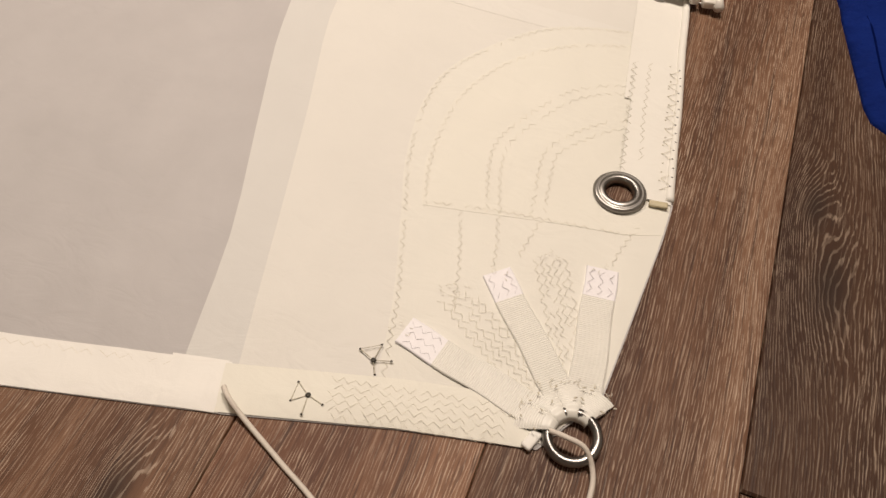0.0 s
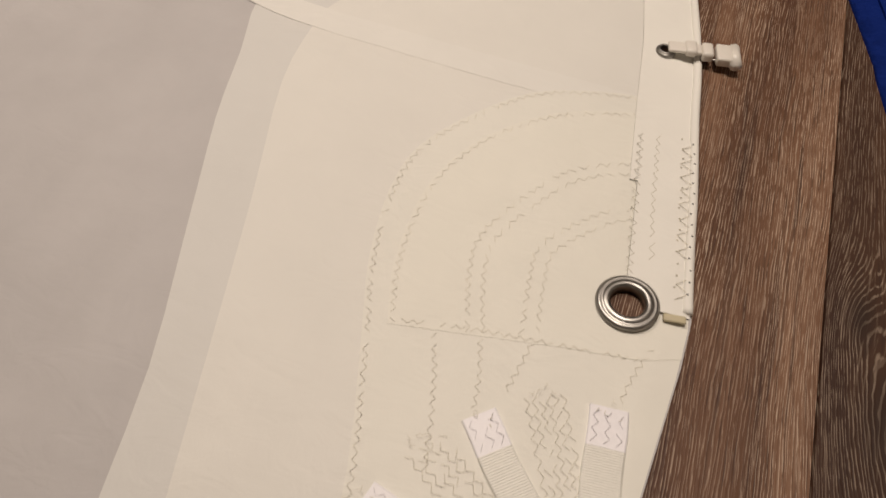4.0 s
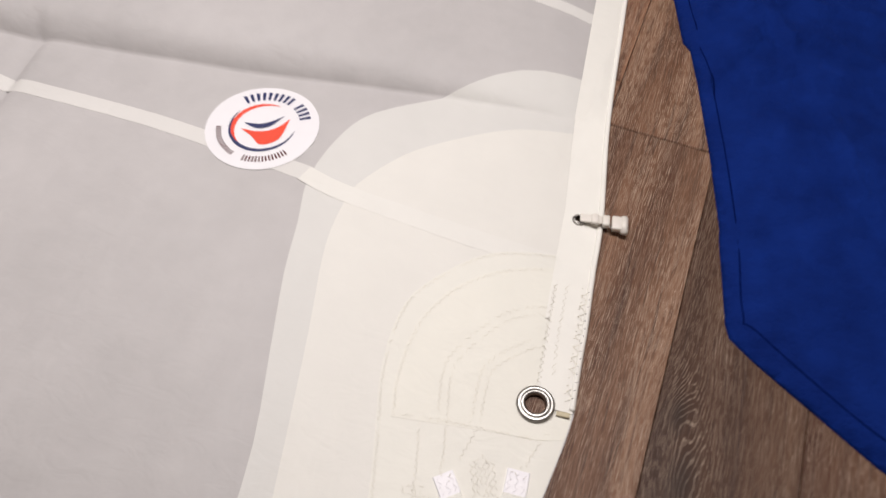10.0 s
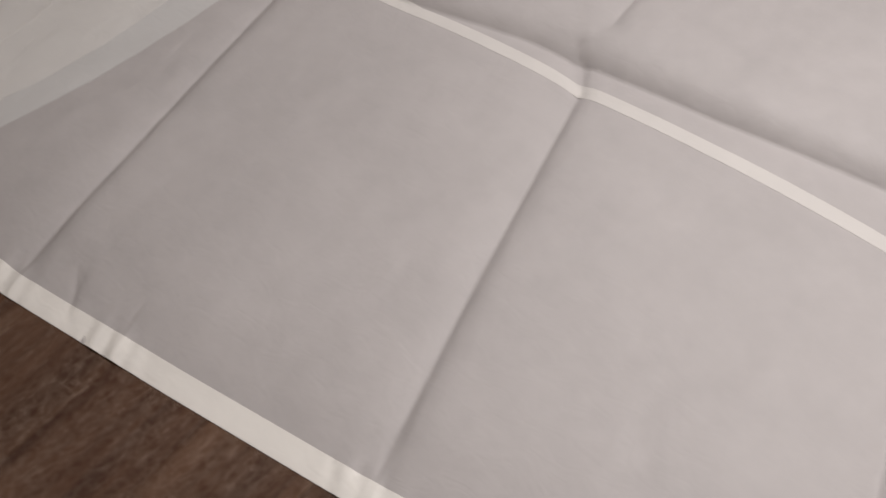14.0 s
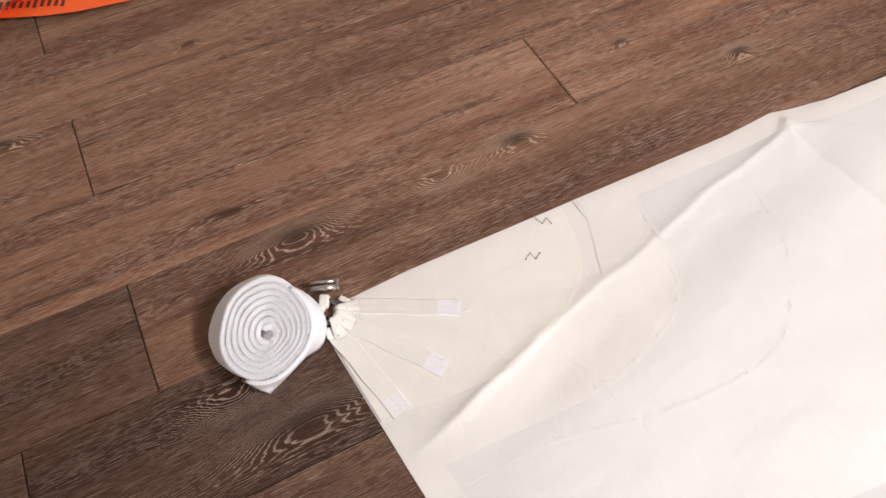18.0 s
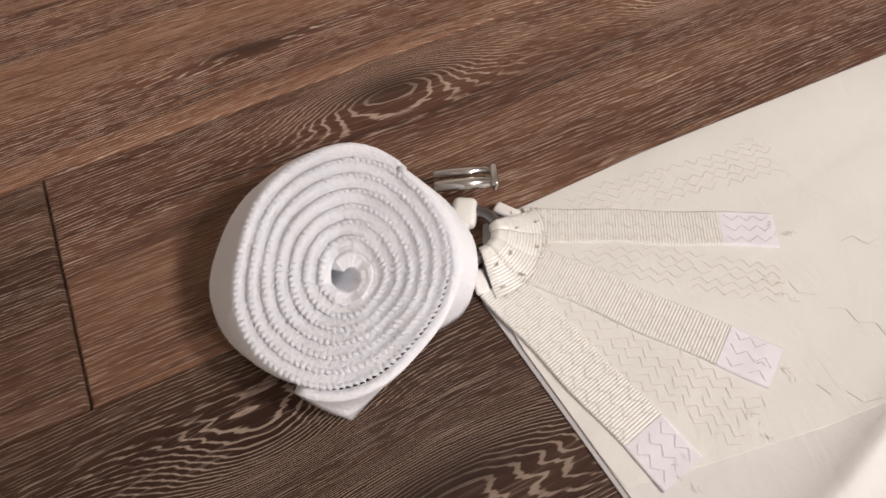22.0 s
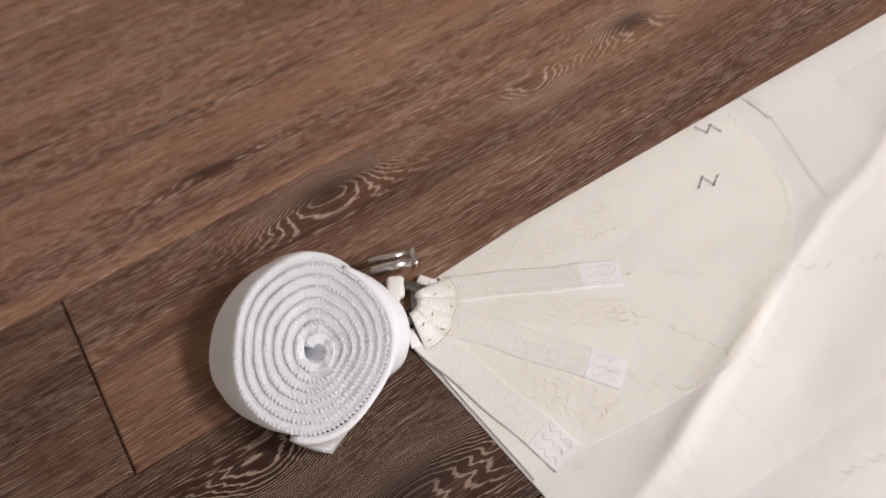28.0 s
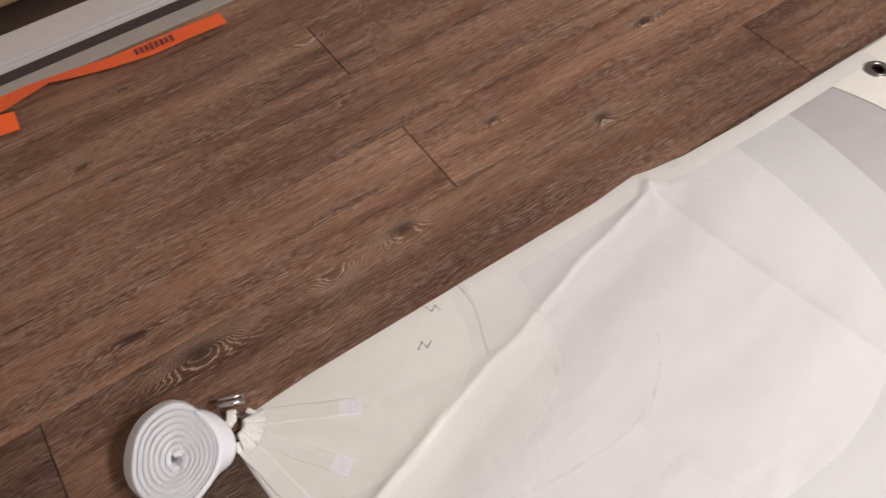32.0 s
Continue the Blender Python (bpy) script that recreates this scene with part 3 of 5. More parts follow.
wall("wall_west", 0.12, 7.2, 2.5, (-4.62, 0.2, 1.25))
wall("wall_east", 0.12, 7.2, 2.5, (2.06, 0.2, 1.25))
wall("wall_north", 6.8, 0.12, 2.5, (-1.28, 3.86, 1.25))
wall("wall_south", 6.8, 0.12, 2.5, (-1.28, -3.46, 1.25))
tagged(part("ceiling", block(6.8, 7.4, 0.1, (-1.28, 0.2, 2.55)), CEIL, None), "plain white ceiling", "ceiling", kind="structure")

# housings added above both lamps, out of view
for at in ((-0.05, 0.50), (-1.30, 0.75)):
    fixture = empty("added_ceiling_light", (*at, 2.5), "unseen added ceiling light, round and white with a shallow rim", "ceiling light", "ceiling lights")
    v, f = lathe([(0.0005, 0.0), (0.24, 0.0), (0.24, -0.03), (0.22, -0.05), (0.21, -0.05), (0.2, -0.012), (0.0005, -0.012)])
    raw("rim", v, f, PLASTIC, fixture, smooth=True)

# sliding-door threshold along the west side
GREY_TRACK = plain("grey_aluminium_track", (0.40, 0.37, 0.34), 0.45, 0.3, 0.08, 40)
WHITE_TRACK = plain("white_vinyl_track", (0.60, 0.57, 0.56), 0.5, 0, 0.06, 40)
DARK_GAP = plain("dark_brown_channel", (0.045, 0.03, 0.027), 0.7)
DARK_WOOD = plain("dark_walnut_board", (0.05, 0.032, 0.026), 0.5, 0, 0.2, 20)
KRAFT = plain("kraft_cardboard", (0.42, 0.29, 0.17), 0.8, 0, 0.08, 50)
sill = empty("door_threshold", (-4.1, 0, 0), "grey and white sliding door threshold with dark channel along the floor", "threshold", kind="structure")
for nm_, wide_, high_, x_, mat_ in (("floor_strip", 0.042, 0.006, -4.041, GREY_TRACK), ("channel", 0.039, 0.003, -4.0815, DARK_GAP),
                                    ("thin_rail", 0.006, 0.014, -4.104, WHITE_TRACK), ("narrow_channel", 0.007, 0.004, -4.1105, DARK_GAP),
                                    ("white_rail", 0.097, 0.016, -4.1625, WHITE_TRACK), ("board", 0.34, 0.010, -4.381, DARK_WOOD)):
    part(nm_, block(wide_, 5.0, high_, (x_ + 4.1, 0.0, high_ / 2), 0.0012), mat_, sill)
carton_tube = empty("cardboard_tube", (-4.335, -1.0, 0.075), "thick brown cardboard tube lying along the threshold", "tube")
v, f = lathe([(0.058, -0.75), (0.064, -0.75), (0.064, 0.75), (0.058, 0.75)], 48)
raw("tube_wall", [(a, c, b) for a, b, c in v], [q[::-1] for q in f], KRAFT, carton_tube, smooth=True)

# ---- the sail ----
sail = empty("sail", (0, 0, 0), "white polyester sail folded flat on the floor with cream corner patches", "sail")
cloth("cloth_panel", OUTLINE, 0.0, CLOTH, sail, "greyish white translucent cloth with fold creases", 0.016, 0.003)


# nested corner patches, tack
TACK_ARCS = [
    ([(-0.285, -0.349), (-0.291, -0.323), (-0.317, -0.200), (-0.362, -0.073), (-0.402, 0.040), (-0.426, 0.129), (-0.452, 0.216), (-0.445, 0.315), (-0.413, 0.387), (-0.320, 0.467), (-0.209, 0.563),
      (-0.102, 0.599), (-0.05, 0.605)], 0, 0.0004),
    ([(-0.240, -0.339), (-0.252, -0.290), (-0.282, -0.180), (-0.325, -0.033), (-0.368, 0.106), (-0.378, 0.19), (-0.374, 0.234), (-0.34, 0.30), (-0.297, 0.351),
      (-0.197, 0.430), (-0.112, 0.467), (-0.03, 0.49)], 1, 0.0008),
    ([(-0.130, -0.315), (-0.154, -0.210), (-0.187, -0.113), (-0.209, -0.049), (-0.221, 0.023), (-0.215, 0.081), (-0.180, 0.141), (-0.136, 0.187),
      (-0.08, 0.213), (-0.02, 0.232)], 2, 0.0012),
    ([(-0.171, -0.100), (-0.187, -0.052), (-0.193, 0.013), (-0.186, 0.064), (-0.160, 0.118), (-0.109, 0.168), (-0.035, 0.203), (0.0, 0.212)], 3, 0.0015),
    ([(-0.115, -0.086), (-0.132, -0.032), (-0.134, 0.010), (-0.110, 0.065), (-0.080, 0.108), (-0.030, 0.138), (0.01, 0.145)], 3, 0.0018),
    ([(-0.076, -0.072), (-0.085, -0.014), (-0.085, 0.016), (-0.063, 0.050), (-0.030, 0.082), (0.01, 0.095)], 4, 0.0021)]


def inside_luff(y, gap=0.0012):
    ys, xs = [p[1] for p in LUFF], [p[0] for p in LUFF]
    return float(np.interp(y, ys, xs)) - gap


def foot_y(x, gap=0.003):
    xs, ys = [p[0] for p in FOOT][::-1], [p[1] for p in FOOT][::-1]
    return float(np.interp(x, xs, ys)) + gap


for i, (arc, tone, lift) in enumerate(TACK_ARCS):
    top, low = arc[-1][1], arc[0]
    luff_side = [(inside_luff(y), y) for y in np.linspace(top, -0.22, 10)] if i < 3 else [(inside_luff(y), y) for y in np.linspace(top, -0.045, 6)]
    if i < 3:
        close = [(0.002, -0.278)] + [(x, foot_y(x)) for x in np.linspace(-0.03, low[0] + 0.02, 6)]
    else:
        close = [(0.02, -0.058 + 0.004 * (i - 3)), (-0.03, -0.068 + 0.004 * (i - 3))]
    arc = [tuple(p)[:2] for p in smooth_path([(a, b, 0) for a, b in arc], 3)]
    if i > 3:
        continue
    cloth("tack_patch", arc + luff_side + close, lift, PATCH[tone], sail, "cream reinforcement layer with curved edge", 0.014, 0.0003 if i < 4 else 0.0001)

CLEW_ARCS = [
    ([(-2.560, -0.825), (-2.554, -0.787), (-2.521, -0.634), (-2.470, -0.385), (-2.452, -0.087), (-2.468, 0.062), (-2.535, 0.170), (-2.593, 0.227),
      (-2.78, 0.262), (-3.034, 0.292), (-3.066, 0.295)], 0, 0.0006),
    ([(-2.70, -0.842), (-2.624, -0.776), (-2.575, -0.55), (-2.551, -0.441), (-2.538, -0.164), (-2.589, 0.015), (-2.649, 0.088), (-2.80, 0.13), (-3.066, 0.15)], 1, 0.0012),
    ([(-2.775, -0.850), (-2.768, -0.680), (-2.731, -0.496), (-2.742, -0.332), (-2.841, -0.227), (-2.951, -0.186), (-3.085, -0.16)], 1, 0.0017),
    ([(-2.812, -0.856), (-2.800, -0.60), (-2.818, -0.501), (-2.856, -0.422), (-2.920, -0.380), (-3.088, -0.35)], 2, 0.0022),
    ([(-2.905, -0.864), (-2.880, -0.70), (-2.905, -0.60), (-2.98, -0.50), (-3.088, -0.47)], 3, 0.0027)]
for arc, tone, lift in CLEW_ARCS:
    arc2 = [tuple(p)[:2] for p in smooth_path([(a, b, 0) for a, b in arc], 3)]
    side = [(float(np.interp(y, [p[1] for p in LEECH], [p[0] for p in LEECH])) + 0.0010, y) for y in np.linspace(arc[-1][1] - 0.02, -0.84, 12)]
    low = [(-3.04, -0.876)] + [(x, foot_y(x)) for x in np.linspace(-3.0, arc[0][0] - 0.02, 8)]
    cloth("clew_patch", arc2 + side + low, lift, CLEW_PATCH[tone], sail, "off-white reinforcement layer with curved edge", 0.014)

# reef patches
cloth("reef_patch", [(-0.56, 0.925), (-0.165, 0.996), (-0.112, 0.994), (-0.155, 1.30), (-0.24, 1.85), (-0.95, 1.85)], 0.0016, PATCH[4], sail, "cream reef patch with straight lower edge", 0.02)
cloth("reef_patch", [(-3.064, 0.410), (-3.040, 0.414), (-2.80, 0.452), (-2.45, 0.62), (-2.35, 1.1), (-2.60, 1.85), (-3.056, 1.85)], 0.0016, PATCH[4], sail,
      "cream reef patch with straight lower edge", 0.02)

# tapes along the edges and seams
luff_line = [p for p in LUFF if p[1] > 0.10]
cloth("luff_tape", strip([(x - 0.001, y) for x, y in luff_line], 0.060), 0.0030, LUFF_TAPE, sail, "cream folded tape along the luff", 0.012)
cloth("luff_patch", strip([(inside_luff(y, 0.002), y) for y in np.linspace(-0.008, 0.187, 8)], 0.052), 0.0042, LUFF_TAPE, sail, "cream doubled tape at the luff's end", 0.010)
def foot_run(x0, x1):
    """Points along the foot from x0 to x1."""
    xs = [x0] + [x for x, _ in FOOT[::-1] if x0 + 0.02 < x < x1 - 0.02] + [x1]
    return [(x, foot_y(x, 0.0005)) for x in xs]


cloth("foot_tape", strip(foot_run(-2.52, -0.243), 0.042), 0.0020, TAPE, sail, "white folded tape along the foot", 0.008)
cloth("foot_tape", strip(foot_run(-2.90, -2.523), 0.042), 0.0020, LEECH_TAPE, sail, "off-white tape along the foot by the clew", 0.010)
cloth("tape_joint", strip([(-0.292, -0.3597), (-0.246, -0.3492)], 0.043), 0.0027, TAPE, sail, "doubled tape end where the cord comes out", 0.008)
tack_foot = [(-0.246, -0.3485), (-0.17, -0.3265), (-0.108, -0.3085), (-0.04, -0.2930), (-0.006, -0.2855)]
cloth("foot_tape", strip(tack_foot, 0.040), 0.0030, PATCH[4], sail, "cream tape along the foot by the tack", 0.010)
leech_line = [(x + 0.0005, y) for x, y in LEECH[::-1] if -0.46 < y < 1.6]
cloth("leech_tape", strip(leech_line, 0.040), 0.0034, LEECH_TAPE, sail, "white folded tape along the leech", 0.012)


def band(name, line, wide, lift, mat, label):
    pts = [tuple(p)[:2] for p in smooth_path([(a, b, 0) for a, b in line], 4)]
    half = strip(pts, wide / 2)[len(pts):][::-1]
    other = strip(pts, -wide / 2)[len(pts):]
    return cloth(name, half + other, lift, mat, sail, label, 0.014, 0.0005)


band("seam_tape", [(-0.46, 0.222), (-0.75, 0.228), (-1.04, 0.214), (-1.38, 0.211), (-1.697, 0.187), (-2.0, 0.165), (-2.20, 0.142), (-2.393, 0.150), (-2.53, 0.150), (-2.68, 0.124)],
     0.030, 0.0004, SEAM, "pale tape over a panel seam")
band("seam_tape", [(-0.128, 0.765), (-0.35, 0.773), (-0.558, 0.802), (-0.72, 0.814), (-1.2, 0.87), (-1.8, 0.98)], 0.030, 0.0004, SEAM, "pale tape over a panel seam")
band("seam_tape", [(-0.462, 0.221), (-0.40, 0.210), (-0.29, 0.206), (-0.16, 0.204), (-0.055, 0.208)], 0.032, 0.00105, SEAM_OVER, "pale seam tape continuing over the corner patch")


rope = [(x - 0.0035, y, 0.0) for x, y in LUFF if y > 0.12 and y < 1.6]
rope = smooth_path([(inside_luff(-0.004, 0.004), -0.004, 0.0)] + [(inside_luff(y, 0.004), y, 0.0) for y in (0.04, 0.08)] + rope, 6)
v, f = tube([(p.x, p.y, z_at(p.x, p.y) + 0.0015) for p in rope], 0.0046, 10)
raw("luff_rope", v, f, LUFF_TAPE, sail, "rounded rope edge inside the luff tape", smooth=True)


# ---- webbing straps at the corners ----
def strap(base, end, wide, tip, lift):
    """A ribbed strap from its base to its end; its last stretch is a smooth white piece."""
    a, b = Vector(base), Vector(end)
    way = (b - a).normalized()
    side = Vector((-way.y, way.x))
    length = (b - a).length
    holder = None
    for nm, s0, s1, mat, ribs in (("webbing_strap", 0.0, length - tip, WEB, True), ("strap_end", length - tip, length, WEB_END, False)):
        pitch = 0.0019 if ribs else 0.004
        n = max(2, int((s1 - s0) / pitch * (6 if ribs else 1)))
        faces = []
        along = np.repeat(np.linspace(s0, s1, n + 1), 6)
        over = np.tile([-0.5, -0.492, -0.44, 0.44, 0.492, 0.5], n + 1) * wide
        over = over + 0.0006 * np.sin(along * 90 + base[0] * 40)
        xs, ys = a.x + way.x * along + side.x * over, a.y + way.y * along + side.y * over
        rib = (0.00024 if base[0] > -1 else 0.00016) * np.sin(2 * math.pi * along / pitch) if ribs else 0.0002 * np.sin(along * 300)
        drop = np.tile([-0.0022, 0, 0, 0, 0, -0.0022], n + 1)
        verts = list(zip(xs, ys, height(xs, ys) + lift + rib + drop))
        for i in range(n):
            for k in range(5):
                q = i * 6 + k
                faces.append((q, q + 6, q + 7, q + 1))
        ob = raw(nm, verts, faces, mat, sail if holder is None else holder, "" if ribs else "smooth white strap end", smooth=True)
        holder = holder or ob


STRAPS = (((-0.004, -0.258), (-0.1345, -0.2295), 0.027, 0.036, 0.0037), ((0.004, -0.236), (-0.082, -0.145), 0.027, 0.029, 0.0034),
                                   ((0.022, -0.232), (0.0055, -0.105), 0.029, 0.031, 0.0032),
                                   ((-3.078, -0.833), (-3.0005, -0.694), 0.027, 0.034, 0.0038), ((-3.056, -0.848), (-2.924, -0.756), 0.028, 0.030, 0.0040),
                                   ((-3.046, -0.868), (-2.898, -0.834), 0.029, 0.030, 0.0038))
for base, end, wide, tip, lift in STRAPS:
    strap(base, end, wide, tip, lift)


# ---- stitching ----
def zigzag(lines, mat, label, lift=0.0, fat=0.0006, name="zigzag_stitching", gaps=0.05):
    verts, faces = [], []
    rnd = random.Random(4)
    for line, amp, pitch in lines:
        pts = [Vector(p[:2]) for p in line]
        seg, at, out, flip = 0, 0.0, [], 1
        for a, b in zip(pts, pts[1:]):
            d = (b - a)
            L = d.length
            if L < 1e-6:
                continue
            t = d / L
            while at < L:
                p = a + t * at + Vector((-t.y, t.x)) * amp * flip * rnd.uniform(0.8, 1.15)
                out.append(p)
                flip = -flip
                at += pitch * rnd.uniform(0.85, 1.15)
            at -= L
        P = np.array([tuple(p) for p in out]) if out else np.zeros((0, 2))
        if len(P) < 2:
            continue
        Z = height(P[:, 0], P[:, 1]) + lift
        for i in range(len(P) - 1):
            if rnd.random() < gaps:
                continue
            a, b = Vector((*P[i], Z[i])), Vector((*P[i + 1], Z[i + 1]))
            t = (b - a).normalized()
            s = Vector((-t.y, t.x, 0)) * fat
            up = Vector((0, 0, fat))
            k = len(verts)
            verts += [a - s, a + s, a + up, b - s, b + s, b + up]
            faces += [(k, k + 3, k + 5, k + 2), (k + 1, k + 2, k + 5, k + 4), (k, k + 2, k + 1), (k + 3, k + 4, k + 5)]
    return tagged(raw(name, verts, faces, mat, sail, label), kind="stuff")


def dense(line, steps=5):
    return [tuple(p)[:2] for p in smooth_path([(a, b, 0) for a, b in line], steps)]


def inset(line, d):
    """A line moved to its right."""
    pts = [Vector(p) for p in line]
    out = []
    for i, p in enumerate(pts):
        t = (pts[min(i + 1, len(pts) - 1)] - pts[max(i - 1, 0)]).normalized()
        out.append(tuple(p + Vector((t.y, -t.x)) * d))
    return out


rows = []
for i, (arc, tone, lift) in enumerate(TACK_ARCS[2:]):
    fine = dense(arc)
    rows.append((inset(fine, 0.004), 0.0022, 0.0047))
    if i > 1:
        rows.append((inset(fine, 0.016), 0.0019, 0.0050))
rows.append((dense([(-0.171, -0.096), (-0.114, -0.082), (-0.013, -0.064), (0.02, -0.058)]), 0.0018, 0.0042))
rows.append((dense([(-0.135, -0.094), (-0.118, -0.14), (-0.102, -0.20)]), 0.0020, 0.0045))
rows.append((dense([(-0.100, -0.086), (-0.090, -0.12), (-0.086, -0.144)]), 0.0020, 0.0045))
rows.append((dense([(-0.062, -0.075), (-0.069, -0.123)]), 0.0020, 0.0045))
rows.append((dense([(0.026, -0.045), (0.016, -0.075), (0.012, -0.10)]), 0.0020, 0.0045))
zigzag(rows, THREAD_PALE, "tan zigzag thread round the tack", 0.0019, 0.00014, gaps=0.16)
rows = [(dense([(-0.028, 0.175), (-0.018, 0.10), (-0.005, 0.012)]), 0.003, 0.0055), (dense([(-0.012, 0.18), (-0.002, 0.10), (0.010, 0.03)]), 0.0022, 0.006)]
zigzag(rows, THREAD, "pale zigzag thread on the luff", 0.0043, 0.00022)
rows = [([(inside_luff(y, 0.010), y) for y in np.linspace(0.005, 0.185, 30)], 0.0058, 0.0085)]
zigzag(rows, THREAD_PALE, "heavy hand stitches over the luff rope", 0.0050, 0.00028, "hand_stitching")
for y in np.linspace(0.012, 0.180, 15):
    for gap in (0.0045, 0.0155):
        x = inside_luff(y, gap) + 0.001 * math.sin(900 * y)
        bm = bmesh.new()
        bmesh.ops.create_icosphere(bm, subdivisions=1, radius=0.0009)
        bmesh.ops.scale(bm, vec=(1.3, 0.8, 0.5), verts=bm.verts)
        bmesh.ops.translate(bm, vec=(x, y + 0.004 * (gap > 0.01), z_at(x, y) + (0.0060 if gap < 0.01 else 0.0046)), verts=bm.verts)
        part("luff_knot", bm, THREAD_DARK if gap < 0.01 else THREAD, sail, "small dark knot of hand stitching")
part("luff_tube_end", block(0.018, 0.007, 0.0030, (0.037, -0.0135, 0.0058), 0.0012, Matrix.Rotation(0.16, 3, "Z")), OLD_TAPE, sail, "yellowed open end of the luff tape", True)


def field(a, b, wide, n, pitch, amp):
    """Rows of zigzag side by side between two places."""
    a, b = Vector(a), Vector(b)
    t = (b - a).normalized()
    s = Vector((-t.y, t.x))
    return [([tuple(a + s * (wide * (k / (n - 1) - 0.5))), tuple(b + s * (wide * (k / (n - 1) - 0.5)))], amp, pitch) for k in range(n)]


rows = field((-0.018, -0.238), (-0.112, -0.178), 0.028, 6, 0.0050, 0.0022) + field((0.010, -0.215), (-0.042, -0.112), 0.027, 6, 0.0050, 0.0022)
zigzag(field((-0.03, -0.275), (-0.17, -0.306), 0.030, 6, 0.0050, 0.0022), THREAD_PALE, "pale zigzag rows on the foot tape", 0.0033, 0.00013, gaps=0.14)
zigzag(rows, THREAD_PALE, "tan zigzag rows between the straps", 0.0024, 0.00015, gaps=0.14)
def strap_rows(base, end, wide, s0, s1, n, pitch, amp):
    """Zigzag rows along a strap between two shares of its length."""
    a, b = Vector(base), Vector(end)
    return field(a + (b - a) * s0, a + (b - a) * s1, wide, n, pitch, amp)


GREY_THREAD = plain("grey_lilac_thread", (0.58, 0.55, 0.58), 0.7, 0, 0.2, 200)
rows = []
for base, end, wide, tip, lift in STRAPS[:3]:
    share = 1 - tip / (Vector(end) - Vector(base)).length
    rows += strap_rows(base, end, wide * 0.62, share + 0.02, 0.99, 3, 0.0048, 0.0022)
zigzag(rows, GREY_THREAD, "grey zigzag thread on the strap ends", 0.0039, 0.00016, gaps=0.05)
rows = []
for base, end, wide, tip, lift in STRAPS[3:]:
    share = 1 - tip / (Vector(end) - Vector(base)).length
    rows += strap_rows(base, end, wide * 0.62, share + 0.02, 0.99, 3, 0.0048, 0.0023)
zigzag(rows, GREY_THREAD, "grey zigzag thread on the clew strap ends", 0.0042, 0.00012, gaps=0.05)
rows = []
for base, end, wide, tip, lift in STRAPS[3:]:
    share = 1 - tip / (Vector(end) - Vector(base)).length
    rows += strap_rows(base, end, wide * 0.66, 0.10, share, 3, 0.0048, 0.0022)
zigzag(rows, THREAD_PALE, "pale zigzag rows over the ribbed clew straps", 0.0044, 0.00012, gaps=0.10)
rows = field((-3.046, -0.815), (-2.965, -0.717), 0.024, 5, 0.0050, 0.0023) + field((-3.076, -0.800), (-3.050, -0.650), 0.024, 5, 0.0050, 0.0023) + field((-3.020, -0.845), (-2.900, -0.786), 0.030, 6, 0.0050, 0.0023)
zigzag(rows, THREAD_PALE, "pale zigzag rows between the clew straps", 0.0030, 0.00011, gaps=0.14)
# loose thread ends where the straps and rows stop
rnd = random.Random(31)
tails = []
for x, y in [e[1] for e in STRAPS] + [(-0.112, -0.178), (-0.042, -0.112), (-2.965, -0.717), (-3.062, -0.665), (-2.900, -0.786)]:
    for _ in range(4):
        px, py, way = x + rnd.uniform(-0.010, 0.010), y + rnd.uniform(-0.007, 0.007), rnd.uniform(0, 6.28)
        tails.append(([(px, py), (px + 0.006 * math.cos(way), py + 0.006 * math.sin(way))], 0.0010, 0.0022))
for cx, cy, a0, a1 in ((0.0215, -0.2665, 70, 180), (-3.083, -0.868, 0, 90)):
    for i in range(9):
        way = radians(a0 + (a1 - a0) * i / 8) + rnd.uniform(-0.05, 0.05)
        px, py = cx + 0.047 * math.cos(way), cy + 0.047 * math.sin(way)
        for _ in range(3):
            turn = rnd.uniform(0, 6.28)
            tails.append(([(px, py), (px + 0.006 * math.cos(turn), py + 0.006 * math.sin(turn))], 0.0010, 0.0022))
zigzag(tails, THREAD_PALE, "tangled thread ends at the straps", 0.0047, 0.00018, "thread_ends", gaps=0.1)
rows = []
for arc, tone, lift in CLEW_ARCS[2:]:
    fine = dense(arc[1:])
    rows.append((inset(fine, -0.006), 0.0024, 0.0058))
rows += [(dense([(-2.99, -0.68), (-2.92, -0.58), (-2.87, -0.47)]), 0.0025, 0.007), (dense([(-2.965, -0.715), (-2.86, -0.66)]), 0.0025, 0.008), (dense([(-2.905, -0.745), (-2.86, -0.70)]), 0.0025, 0.008)]
zigzag(rows, THREAD_PALE, "pale zigzag thread round the clew", 0.0029, 0.00016, gaps=0.35)
rows = [([(x, foot_y(x, 0.037)) for x in np.linspace(-0.26, -0.9, 20)], 0.0022, 0.006)]
zigzag(rows, THREAD_PALE, "pale zigzag thread along the foot tape", 0.0020, 0.00016, gaps=0.2)
rows = [(dense([(-3.090, -0.442), (-3.048, -0.448), (-2.949, -0.487)]), 0.0008, 0.003)]
zigzag(rows, THREAD, "tan thread across the leech tape", 0.0036, 0.0002)
